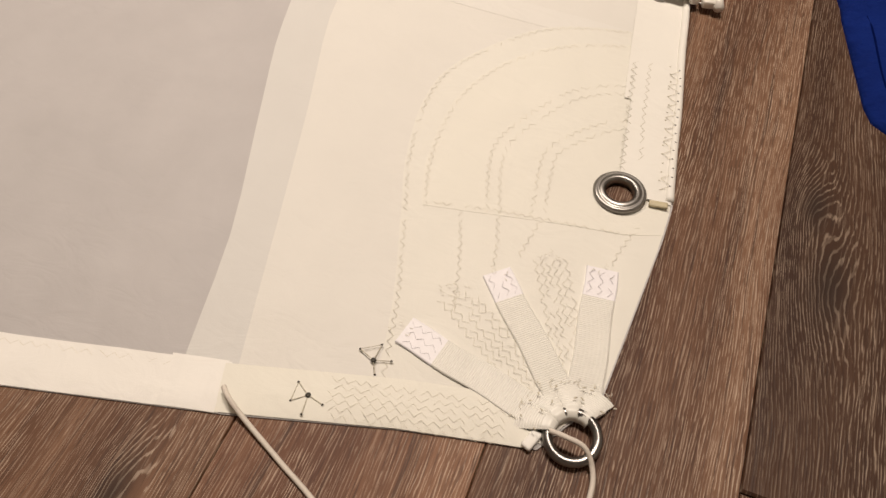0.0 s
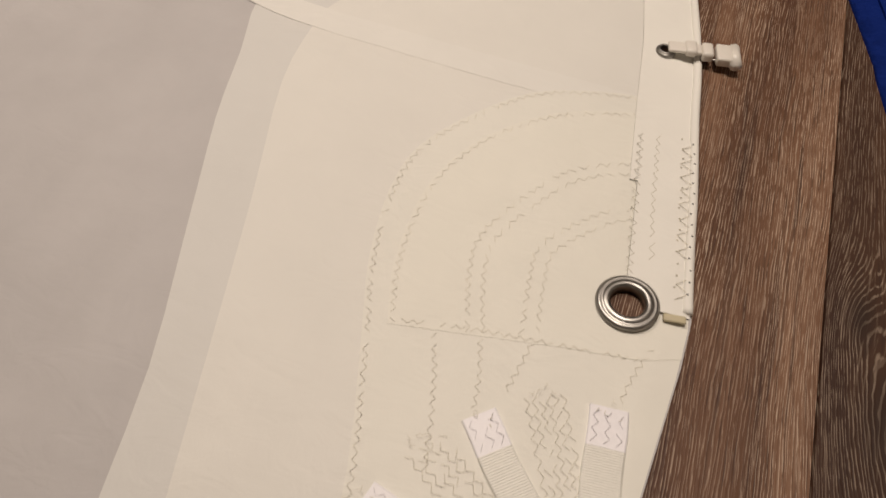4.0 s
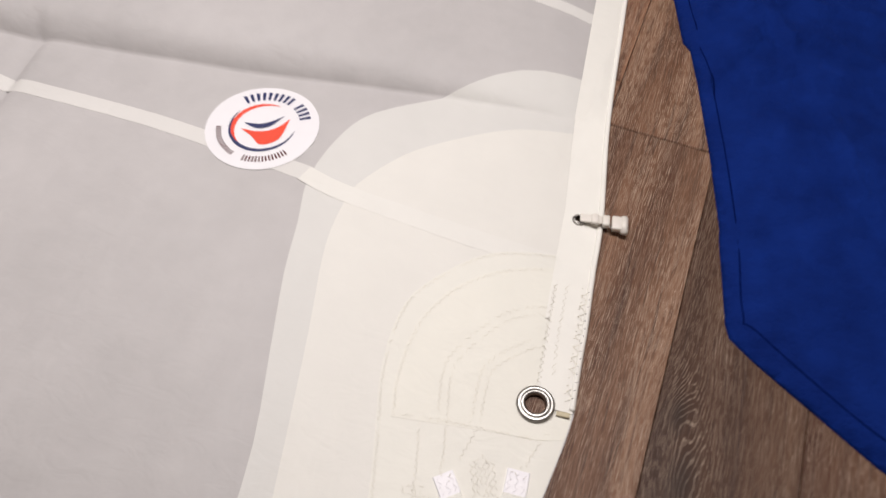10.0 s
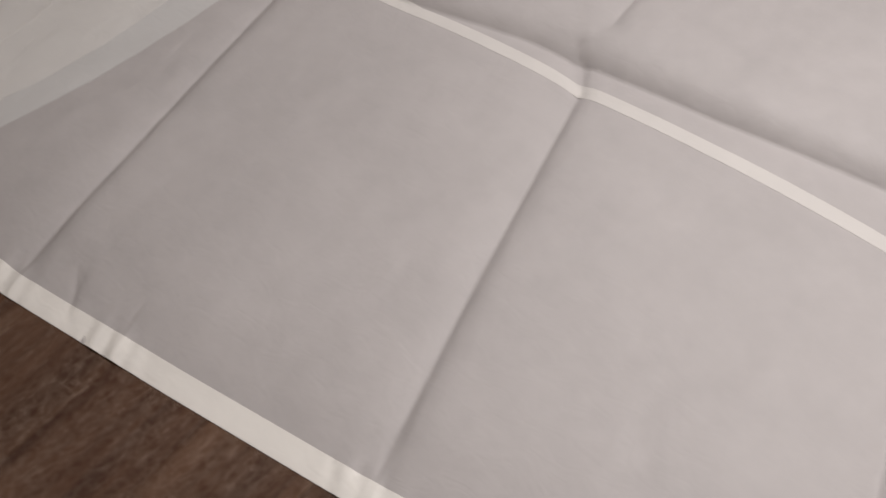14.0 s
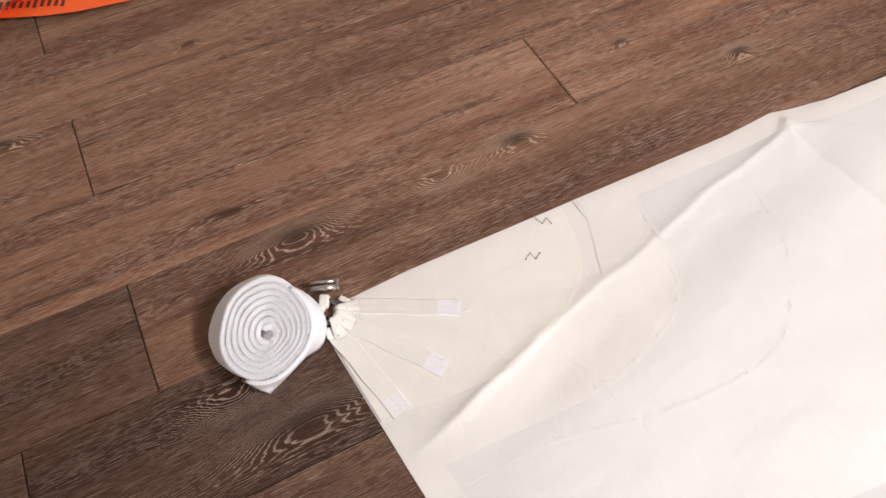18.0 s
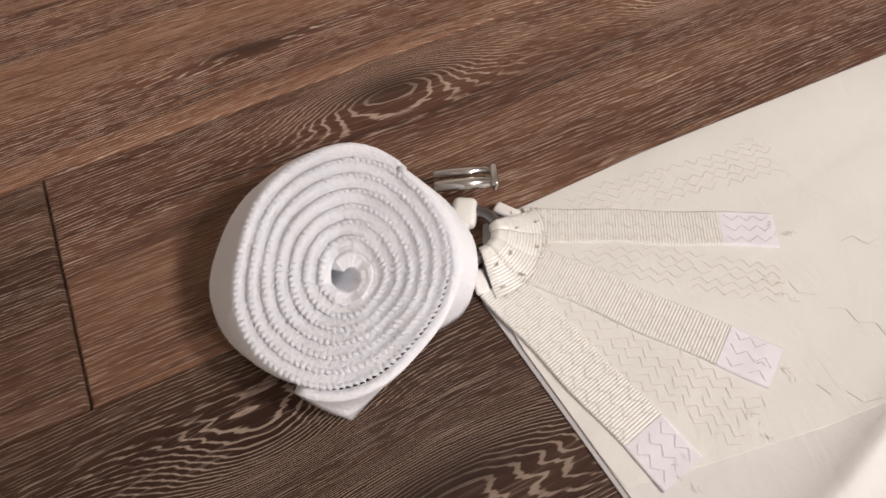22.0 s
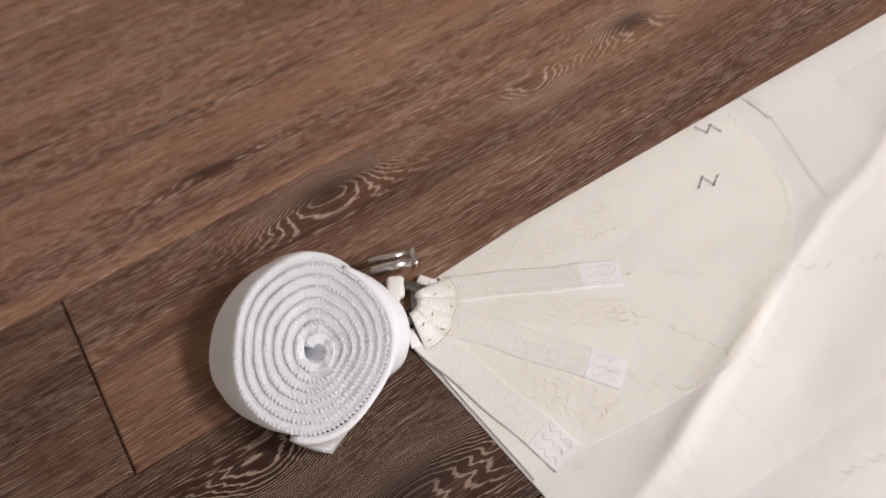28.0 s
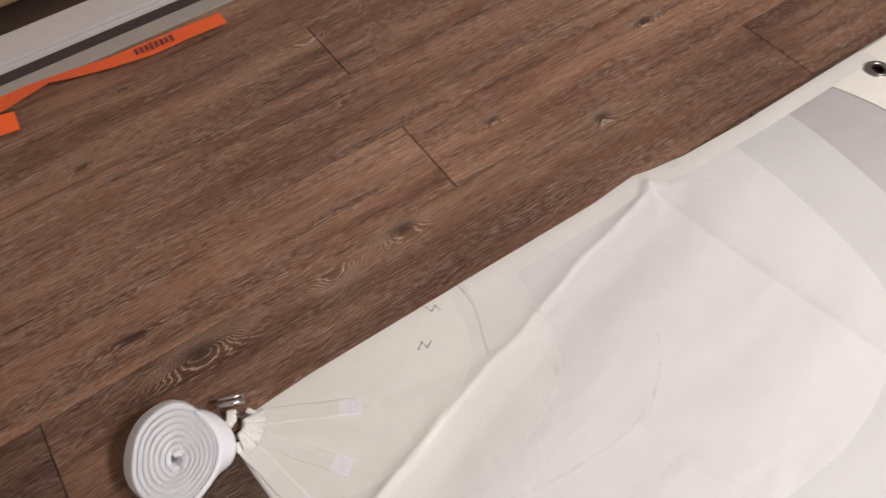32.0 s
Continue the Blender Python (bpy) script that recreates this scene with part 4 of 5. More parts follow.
# crossed knots of thick thread: legs of grey thread from a dark middle
STARS = [((-0.147, -0.264), [(-0.161, -0.259), (-0.133, -0.2595), (-0.141, -0.275), (-0.146, -0.249)], 0.0034),
         ((-0.183, -0.310), [(-0.194, -0.319), (-0.169, -0.313), (-0.181, -0.326), (-0.195, -0.303)], 0.0034)]
CLEW_KNOTS = [((-3.030, -0.557), ((-0.011, -0.006), (-0.004, 0.006), (0.004, -0.005), (0.011, 0.006))),
              ((-3.079, -0.508), ((-0.012, 0.004), (-0.003, -0.005), (0.004, 0.005), (0.011, -0.005)))]
for (cx, cy), bends in CLEW_KNOTS:
    at = [(cx + 0.46 * u - 0.89 * w, cy + 0.89 * u + 0.46 * w) for u, w in bends]
    for (ax, ay), (bx, by) in zip(at, at[1:]):
        v, f = tube([(ax, ay, z_at(ax, ay) + 0.0036), (bx, by, z_at(bx, by) + 0.0036)], 0.0003, 6)
        raw("knot_stitch", v, f, THREAD_DARK, sail, "dark zigzag stitch")
    for x, y in at:
        bm = bmesh.new()
        bmesh.ops.create_icosphere(bm, subdivisions=1, radius=0.0011)
        bmesh.ops.scale(bm, vec=(1, 1, 0.5), verts=bm.verts)
        bmesh.ops.translate(bm, vec=(x, y, z_at(x, y) + 0.0036), verts=bm.verts)
        part("knot_end", bm, THREAD_DARK, sail, "dark knot of thread")
for (cx, cy), legs, lift in STARS:
    for x, y in legs:
        v, f = tube([(cx + (x - cx) * k, cy + (y - cy) * k, z_at(cx + (x - cx) * k, cy + (y - cy) * k) + lift) for k in (0, 0.5, 1)], 0.00042, 6)
        raw("knot_stitch", v, f, THREAD, sail, "grey crossed stitch")
        bm = bmesh.new()
        bmesh.ops.create_icosphere(bm, subdivisions=1, radius=0.0012)
        bmesh.ops.scale(bm, vec=(1, 1, 0.5), verts=bm.verts)
        bmesh.ops.translate(bm, vec=(x, y, z_at(x, y) + lift), verts=bm.verts)
        part("knot_end", bm, THREAD_DARK, sail, "dark knot of thread")
    (ax, ay), (bx, by) = legs[0], legs[3]
    v, f = tube([(ax, ay, z_at(ax, ay) + lift), (bx, by, z_at(bx, by) + lift)], 0.0003, 6)
    raw("knot_stitch", v, f, THREAD, sail, "grey crossed stitch")
    bm = bmesh.new()
    bmesh.ops.create_icosphere(bm, subdivisions=2, radius=0.0024)
    bmesh.ops.scale(bm, vec=(1, 1, 0.5), verts=bm.verts)
    bmesh.ops.translate(bm, vec=(cx, cy, z_at(cx, cy) + lift), verts=bm.verts)
    part("knot_middle", bm, THREAD_DARK, sail, "dark knot of thread")


# ---- grommets and rings ----
def grommet(x, y, r0, r1, lift):
    z = z_at(x, y) + lift
    prof = [(r0, -0.007), (r0 * 0.98, 0.0), (r0 * 1.05, 0.0028), (r0 * 1.22, 0.0040), (r0 * 1.42, 0.0028), (r0 * 1.5, 0.0018), (r0 * 1.58, 0.0026), (r1 * 0.93, 0.0018), (r1, 0.0002), (r1 * 0.98, -0.0015), (r0 * 1.1, -0.002), (r0 * 1.1, -0.007)]
    v, f = lathe(prof, 56)
    return raw("grommet", [(a + x, b + y, c + z) for a, b, c in v], [q[::-1] for q in f], STEEL, sail, "polished steel ring pressed into the cloth", smooth=True)


grommet(-0.001, -0.013, 0.0140, 0.0258, 0.0042)
grommet(-0.028, 0.302, 0.0055, 0.0105, 0.0040)
grommet(-0.178, 1.132, 0.0135, 0.025, 0.003)
grommet(-3.005, 0.52, 0.0135, 0.025, 0.003)


def ring(x, y, z, big, small, tilt):
    n, k, verts, faces = 64, 14, [], []
    for i in range(n):
        a = 2 * math.pi * i / n
        for j in range(k):
            q = 2 * math.pi * j / k
            r = big + small * math.cos(q)
            p = tilt @ Vector((r * math.cos(a), r * math.sin(a), small * math.sin(q)))
            verts.append((p.x + x, p.y + y, p.z + z))
    for i in range(n):
        for j in range(k):
            faces.append((i * k + j, ((i + 1) % n) * k + j, ((i + 1) % n) * k + (j + 1) % k, i * k + (j + 1) % k))
    return raw("corner_ring", verts, faces, STEEL_DARK, sail, "dark steel ring sewn into the corner", smooth=True)


ring(0.0215, -0.2665, 0.0075, 0.0195, 0.0042, Matrix.Rotation(0.10, 3, "X"))
ring(-3.083, -0.868, 0.0100, 0.0175, 0.0040, Matrix.Rotation(0.10, 3, "Y"))


def wrap(cx, cy, z, big, small, a0, a1, reach, count, fall):
    """Ribbed webbing bent over the ring: flat bands side by side, from inside the ring down to the cloth."""
    for i in range(count):
        lo, hi = radians(a0 + (a1 - a0) * i / count), radians(a0 + (a1 - a0) * (i + 1) / count)
        over = [(big - small * 0.9 - 0.0016, z - 0.004), (big - small - 0.0018, z)]
        over += [(big + (small + 0.0018) * math.cos(q), z + (small + 0.0018) * math.sin(q)) for q in np.linspace(math.pi * 0.93, math.pi * 0.35, 8)]
        over += [(big + small + (reach - small) * k, fall + (over[-1][1] - fall) * (1 - k) ** 1.6) for k in np.linspace(0.04, 1, 84)]
        verts, faces, m, run = [], [], 9, 0.0
        for s, (r, zz) in enumerate(over):
            run += math.hypot(r - over[s - 1][0], zz - over[s - 1][1]) if s else 0.0
            for k in range(m):
                u = -1 + 2 * k / (m - 1)
                ang = lo + (hi - lo) * (0.5 + 0.5 * u * (1.02 if s else 0.98))
                verts.append((cx + r * math.cos(ang), cy + r * math.sin(ang), zz + 0.00022 * math.sin(2 * math.pi * run / 0.0021) - 0.0013 * abs(u) ** 5 + 0.0004 * (i % 2)))
        for s in range(len(over) - 1):
            for k in range(m - 1):
                q = s * m + k
                faces.append((q, q + 1, q + m + 1, q + m))
        raw("strap_loop", verts, faces, WEB, sail, "ribbed strap bent over the ring", smooth=True)


wrap(0.0215, -0.2665, 0.0075, 0.0195, 0.0042, 58, 190, 0.026, 4, 0.0052)
wrap(-3.083, -0.868, 0.0100, 0.0175, 0.0040, -8, 92, 0.030, 4, 0.0075)
for x, y, turn in ((0.033, -0.240, 0.9), (-0.007, -0.279, 1.2), (-3.092, -0.838, 0.6), (-3.052, -0.878, -0.2)):
    part("corner_fold", block(0.018, 0.009, 0.0045, (x, y, 0.0045), 0.0020, Matrix.Rotation(turn, 3, "Z"), 3), TAPE, sail, "cream folded cloth end at the corner", True)
for cx, cy, r, a0, a1, n in ((0.0215, -0.2665, 0.030, 60, 186, 6), (0.0215, -0.2665, 0.042, 60, 180, 7), (-3.083, -0.868, 0.029, 5, 92, 4), (-3.083, -0.868, 0.043, 0, 95, 5)):
    rnd = random.Random(n + int(r * 1000))
    for i in range(n):
        a = radians(a0 + (a1 - a0) * i / (n - 1)) + rnd.uniform(-0.14, 0.14)
        x, y = cx + r * math.cos(a), cy + r * math.sin(a)
        bm = bmesh.new()
        bmesh.ops.create_icosphere(bm, subdivisions=1, radius=0.0011)
        bmesh.ops.scale(bm, vec=(rnd.uniform(1.2, 2.4), 0.7, 0.5), verts=bm.verts)
        bmesh.ops.rotate(bm, matrix=Matrix.Rotation(rnd.uniform(0, 3), 3, "Z"), verts=bm.verts)
        bmesh.ops.translate(bm, vec=(x, y, 0.0135 if r < 0.035 else 0.0098), verts=bm.verts)
        part("hand_stitch", bm, THREAD, sail, "tan hand stitch")

# ---- snap hank on the luff ----
def hank():
    hk = empty("snap_hank", (-0.028, 0.302, 0.012), "white plastic snap hank strapped through a small luff eyelet", "sail hank")
    t = Matrix.Rotation(radians(12), 3, "Z")

    def place(bm, at):
        bmesh.ops.translate(bm, vec=at, verts=bm.verts)
        bmesh.ops.rotate(bm, matrix=t, verts=bm.verts)
        return bm

    part("strap", place(block(0.034, 0.015, 0.004, (0, 0, 0), 0.0015), (0.018, 0, 0.003)), PLASTIC, hk, "translucent white strap", True)
    part("strap_fold", place(block(0.013, 0.019, 0.008, (0, 0, 0), 0.003), (0.024, 0.0005, 0.003)), PLASTIC, hk, "", True)
    part("body", place(block(0.012, 0.020, 0.011, (0, 0, 0), 0.003), (0.041, 0.0, 0.001)), PLASTIC, hk, "", True)
    part("pin", place(block(0.016, 0.0024, 0.0024, (0, 0, 0), 0.001), (0.050, -0.006, -0.003)), STEEL, hk, "steel pin")
    part("jaw", place(block(0.016, 0.025, 0.010, (0, 0, 0), 0.002), (0.058, -0.001, 0.0)), PLASTIC, hk, "white plastic jaw", True)
    bm = bmesh.new()
    bmesh.ops.create_cone(bm, segments=20, radius1=0.0062, radius2=0.0062, depth=0.031, cap_ends=True)
    bmesh.ops.bevel(bm, geom=[e for e in bm.edges if abs(e.verts[0].co.z - e.verts[1].co.z) < 1e-6], offset=0.0015, segments=2, affect="EDGES")
    bmesh.ops.rotate(bm, matrix=Matrix.Rotation(math.pi / 2, 3, "X"), verts=bm.verts)
    part("barrel", place(bm, (0.069, -0.002, 0.0)), PLASTIC, hk, "white plastic barrel", True)
    return hk


hank()

# ---- cords ----
for pts, lab in (([(-0.246, -0.330, 0.012), (-0.236, -0.338, 0.013), (-0.218, -0.347, 0.006), (-0.179, -0.365, 0.003), (-0.135, -0.386, 0.003), (-0.09, -0.42, 0.003), (-0.07, -0.50, 0.003)],
                  "thin off-white leech cord coming out of the foot tape"),
                 ([(0.004, -0.270, 0.012), (0.016, -0.272, 0.016), (0.032, -0.274, 0.014), (0.042, -0.284, 0.006), (0.046, -0.300, 0.003), (0.044, -0.33, 0.003), (0.036, -0.40, 0.003), (0.03, -0.50, 0.003)],
                  "thin off-white cord passed through the corner ring")):
    cordt = empty("cord", pts[-1], lab, "cord")
    v, f = tube([(a - pts[-1][0], b - pts[-1][1], c - pts[-1][2]) for a, b, c in smooth_path(pts, 8)], 0.0022, 8)
    raw("strand", v, f, CORD, cordt, smooth=True)

# ---- sticker on the sail ----
sx, sy, srad = -0.5735, 0.2845, 0.0950
lean = radians(-4)


def disc(name, r0, r1, a0, a1, lift, mat, parent, label="", dx=0.0, dy=0.0, n=48):
    verts, faces = [], []
    for i in range(n + 1):
        a = radians(a0 + (a1 - a0) * i / n)
        for r in (r0, r1):
            u, w = dx + r * math.cos(a), dy + r * math.sin(a)
            x = sx + u * math.cos(lean) - w * math.sin(lean)
            y = sy + u * math.sin(lean) + w * math.cos(lean)
            verts.append((x, y, z_at(x, y) + lift))
    faces = [(2 * i, 2 * i + 1, 2 * i + 3, 2 * i + 2) for i in range(n)]
    return raw(name, verts, faces, mat, parent, label)


grid_a, grid_r = np.meshgrid(np.linspace(0, 2 * math.pi, 73), np.linspace(0.0, srad, 12), indexing="ij")
xs, ys = (sx + grid_r * np.cos(grid_a)).ravel(), (sy + grid_r * np.sin(grid_a)).ravel()
verts = list(zip(xs, ys, height(xs, ys) + 0.0011))
faces = [(12 * i + k, 12 * i + k + 1, 12 * i + 13 + k, 12 * i + 12 + k) for i in range(72) for k in range(11)]
sticker = raw("sticker", verts, faces, STICK, sail, "round white sticker with a red and navy emblem", smooth=True)


def crescent(name, r, a0, a1, fat, mat, lift=0.0016, n=40):
    """A ring stroke that swells in its middle and runs out to points."""
    k = np.linspace(0, 1, n + 1)
    a = np.radians(a0 + (a1 - a0) * k) + lean
    w = fat * np.sin(math.pi * k) ** 0.7 + 0.0003
    xs = np.stack([sx + (r - w) * np.cos(a), sx + r * np.cos(a)], 1).ravel()
    ys = np.stack([sy + (r - w) * np.sin(a), sy + r * np.sin(a)], 1).ravel()
    raw(name, list(zip(xs, ys, height(xs, ys) + lift)), [(2 * i, 2 * i + 1, 2 * i + 3, 2 * i + 2) for i in range(n)], mat, sticker)


crescent("emblem_ring", 0.0565, 165, 375, 0.0062, NAVY)
crescent("emblem_ring", 0.0530, 88, 262, 0.0075, RED)


def blade(name, under, over, mat):
    """A sail shape between two curves that share their ends."""
    lo_, hi_ = smooth_path([(u, w, 0) for u, w in under], 6), smooth_path([(u, w, 0) for u, w in over], 6)
    pts = [q for pair in zip(lo_, hi_) for q in pair]
    xs = np.array([sx + q.x * math.cos(lean) - q.y * math.sin(lean) for q in pts])
    ys = np.array([sy + q.x * math.sin(lean) + q.y * math.cos(lean) for q in pts])
    raw(name, list(zip(xs, ys, height(xs, ys) + 0.0016)), [(2 * i, 2 * i + 1, 2 * i + 3, 2 * i + 2) for i in range(len(lo_) - 1)], mat, sticker)


blade("emblem_sail", [(-0.032, -0.006), (-0.006, -0.008), (0.012, 0.006), (0.021, 0.034)], [(-0.032, -0.005), (-0.010, 0.002), (0.006, 0.014), (0.021, 0.036)], NAVY)
blade("emblem_sail", [(-0.028, -0.020), (-0.006, -0.026), (0.020, -0.036), (0.040, -0.012), (0.033, 0.034)], [(-0.028, -0.019), (-0.004, -0.014), (0.014, -0.004), (0.026, 0.012), (0.033, 0.036)], RED)
for a0, a1, n, r0, r1, mat in ((148, 36, 14, 0.0625, 0.0815, NAVY), (205, 262, 18, 0.068, 0.077, INK), (276, 335, 14, 0.067, 0.079, INK)):
    step = (a1 - a0) / n
    for i in range(n):
        if mat is NAVY and i == 9:
            continue
        disc("lettering_bar", r0, r1, a0 + step * (i + 0.18), a0 + step * (i + 0.70), 0.0016, mat, sticker, n=3)

# ---- rolled felt strip at the clew ----
felt_roll = empty("felt_roll", (-3.062, -0.953, 0), "white felt strip rolled into a leaning coil beside the clew", "felt roll")
TURNS, PER_TURN, TALL, HOLE_SHARE = 7.2, 64, 0.058, 0.18
END = radians(128)
rim_deg = np.arange(-180, 180, 5.0)
rim_r = np.interp(rim_deg, [-165, -128, -76, -31, 17, 59, 107, 155], [0.0760, 0.0670, 0.0690, 0.0680, 0.0560, 0.0600, 0.0660, 0.0810], period=360)
rim_r = sum(np.roll(rim_r, k) * w for k, w in ((-3, 1), (-2, 2), (-1, 3), (0, 4), (1, 3), (2, 2), (3, 1))) / 16
rnd = random.Random(9)
wob = [rnd.uniform(-1, 1) for _ in range(int(TURNS * PER_TURN) + 2)]


def felt_rim(th):
    """Radius of the coil's outer rim at an angle."""
    return float(np.interp(math.degrees(th), rim_deg, rim_r, period=360))


def felt_top(x, y):
    """Height of the coil's top face, which slopes up towards the west."""
    return TALL + 0.22 * (-0.89 * x + 0.46 * y)


def felt_point(share, th, w):
    """A point of the coil: share of the rim's radius, angle, and height from floor (0) to top (1). The coil leans east."""
    r = felt_rim(th) * share
    x, y = r * math.cos(th), r * math.sin(th)
    z = felt_top(x, y) - 0.007 * max(0.0, 1 - share) ** 1.5
    fat = 1 + 0.07 * share * 4 * w * (1 - w)
    return (x * fat - 0.050 * (1 - w), y * fat - 0.018 * (1 - w), 0.0006 + w * z)


section = [(0.0, 0.0), (-0.03, 0.35), (-0.03, 0.70), (-0.01, 0.93), (0.10, 0.975), (0.30, 0.978), (0.55, 0.966), (0.80, 0.955), (0.96, 0.960), (1.06, 0.952), (1.08, 0.45), (1.0, 0.0)]
pitch_share = (1 - HOLE_SHARE) / TURNS
total = int(TURNS * PER_TURN)
verts, faces, m_ = [], [], len(section)
for i in range(total + 1):
    k = i / total
    th = END + 2 * math.pi * TURNS * (1 - k)
    share = HOLE_SHARE + (1 - HOLE_SHARE) * k + 0.006 * math.sin(2.3 * th + 9 * k) * (1 - k * 0.6) + 0.0012 * wob[i]
    shut = 0.45 * pitch_share * min(1.0, max(0.0, 1 - (1 - k) * TURNS * 12))
    for u, w in section:
        verts.append(felt_point(max(0.04, share - max(shut, u * pitch_share)), th, w + (0.010 * math.sin(5 * th + 7 * k) + 0.006 * wob[i]) * (w > 0.8)))
for i in range(total):
    for k in range(m_ - 1):
        a = i * m_ + k
        faces.append((a, a + m_, a + m_ + 1, a + 1))
faces += [tuple(range(m_)), tuple(total * m_ + k for k in range(m_))[::-1]]
raw("coil", verts, faces, FELT, felt_roll, "white felt coil of about seven turns", smooth=True)
# whipped stitches along the outer edge of each turn
verts, faces = [], []
k = 0.10
while k < 0.984:
    th = END + 2 * math.pi * TURNS * (1 - k)
    share = HOLE_SHARE + (1 - HOLE_SHARE) * k + 0.006 * math.sin(2.3 * th + 9 * k) * (1 - k * 0.6)
    c = Vector(felt_point(share - 0.20 * pitch_share, th, 0.985 + 0.010 * math.sin(5 * th + 7 * k)))
    t, o = Vector((-math.sin(th), math.cos(th), 0)), Vector((math.cos(th), math.sin(th), 0))
    L, w = 0.0019 * rnd.uniform(0.8, 1.2), 0.0013 * rnd.uniform(0.8, 1.2)
    t = (t + o * rnd.uniform(0.2, 0.7)).normalized()
    q = len(verts)
    up = Vector((0, 0, 0.0012))
    verts += [c - t * L - o * w, c - t * L + o * w, c + t * L + o * w, c + t * L - o * w, c - t * L * 0.5 + up, c + t * L * 0.5 + up]
    faces += [(q, q + 3, q + 5, q + 4), (q + 1, q + 4, q + 5, q + 2), (q, q + 4, q + 1), (q + 3, q + 2, q + 5)]
    k += 0.0036 / (2 * math.pi * TURNS * felt_rim(th) * share)
tagged(raw("edge_stitches", verts, faces, FELT, felt_roll, smooth=True), "white whipped stitches along the strip's edge")
# the loose outer end: it leaves the coil beside the buckle, passes the clew and stops in a pointed corner on the floor
tip_at = Vector((-3.0075 + 3.062, -0.984 + 0.953, 0.0008))
side_at = Vector((-3.0450 + 3.062, -0.905 + 0.953, 0.0008))
verts, faces, n_, rows_n = [], [], 7, 34
for i in range(rows_n + 1):
    deg = 133 - 183 * i / rows_n
    th = radians(deg)
    r = felt_rim(th) * (1 - pitch_share * (1 - (128 - deg) / 360)) + 0.0014
    top = Vector((r * math.cos(th), r * math.sin(th), 0))
    top.z = felt_top(top.x, top.y) - 0.0015 - 0.0020 * min(1.0, (133 - deg) / 30)
    o = Vector((math.cos(th), math.sin(th), 0))
    free = max(0.0, math.sin(math.pi * min(1.0, max(0.0, (150 - deg) / 95)))) ** 1.3
    low_a = Vector((top.x, top.y, 0.0008)) + o * (0.012 * free) - Vector((0.030, 0.006, 0)) * max(0.0, (deg - 95) / 55)
    g = min(1.0, max(0.0, (62 - deg) / 112))
    low_b = side_at.lerp(tip_at, g ** 0.9)
    h = min(1.0, max(0.0, (80 - deg) / 40))
    low = low_a.lerp(low_b, h * h * (3 - 2 * h))
    for k in range(n_):
        f = k / (n_ - 1)
        q = top.lerp(low, f) + o * (0.010 * free * math.sin(math.pi * f) + 0.0012 * math.sin(math.pi * f))
        verts.append(tuple(q))
for i in range(rows_n):
    for k in range(n_ - 1):
        a = i * n_ + k
        faces.append((a, a + 1, a + n_ + 1, a + n_))
lap = raw("loose_end", verts, faces, FELT, felt_roll, "smooth loose outer lap ending in a pointed corner", smooth=True)
mod = lap.modifiers.new("thickness", "SOLIDIFY")
mod.thickness, mod.offset = 0.0055, 0.0

# ---- buckle by the clew ----
buckle = empty("strap_buckle", (-3.109, -0.858, 0), "steel roller buckle on a short white webbing loop by the clew", "buckle")
axis = Vector((0.36, 0.93, 0)).normalized()
ang = math.atan2(axis.y, axis.x)
for off, rad, ln in ((0.0, 0.0042, 0.040), (0.010, 0.0030, 0.040)):
    bm = bmesh.new()
    bmesh.ops.create_cone(bm, segments=18, radius1=rad, radius2=rad, depth=ln, cap_ends=True)
    bmesh.ops.rotate(bm, matrix=Matrix.Rotation(math.pi / 2, 3, "Y"), verts=bm.verts)
    bmesh.ops.translate(bm, vec=(0, off, 0.0), verts=bm.verts)
    bmesh.ops.rotate(bm, matrix=Matrix.Rotation(ang, 3, "Z"), verts=bm.verts)
    bmesh.ops.translate(bm, vec=(-0.006, 0.0, 0.020), verts=bm.verts)
    part("roller", bm, CHROME, buckle, "bright chrome roller", True)
part("frame_end", block(0.005, 0.018, 0.009, (0.020, 0.004, 0.0), 0.002, None), CHROME, buckle, "", True).matrix_basis = pose(-0.006, 0, 0.020, 0, 0, math.degrees(ang))
part("webbing_loop", block(0.016, 0.021, 0.010, (0, 0, 0), 0.004, None, 3), WEB, buckle, "white webbing loop", True).matrix_basis = pose(0.010, -0.008, 0.012, 10, 0, 60)
part("webbing_loop", block(0.013, 0.016, 0.011, (0, 0, 0), 0.004, None, 3), WEB, buckle, "white webbing loop", True).matrix_basis = pose(0.016, -0.014, 0.010, 0, 0, 40)

# ---- blue bag ----
bag = empty("sail_bag", (0.6, 0.6, 0), "royal blue canvas sail bag lying flat and empty on the floor", "bag")
BAG = [(-0.078, 1.148), (-0.062, 1.092), (0.008, 0.900), (0.045, 0.790), (0.062, 0.772), (0.090, 0.690), (0.141, 0.521), (0.181, 0.372), (0.184, 0.350), (0.216, 0.205), (0.225, 0.184), (0.265, 0.158), (0.43, 0.068),
       (0.75, -0.06), (1.25, -0.20), (1.45, 0.30), (1.30, 1.0), (1.05, 1.45), (0.60, 1.36), (0.177, 1.249), (0.016, 1.198), (-0.05, 1.172)]
bag_ring = BAG + BAG[:1]


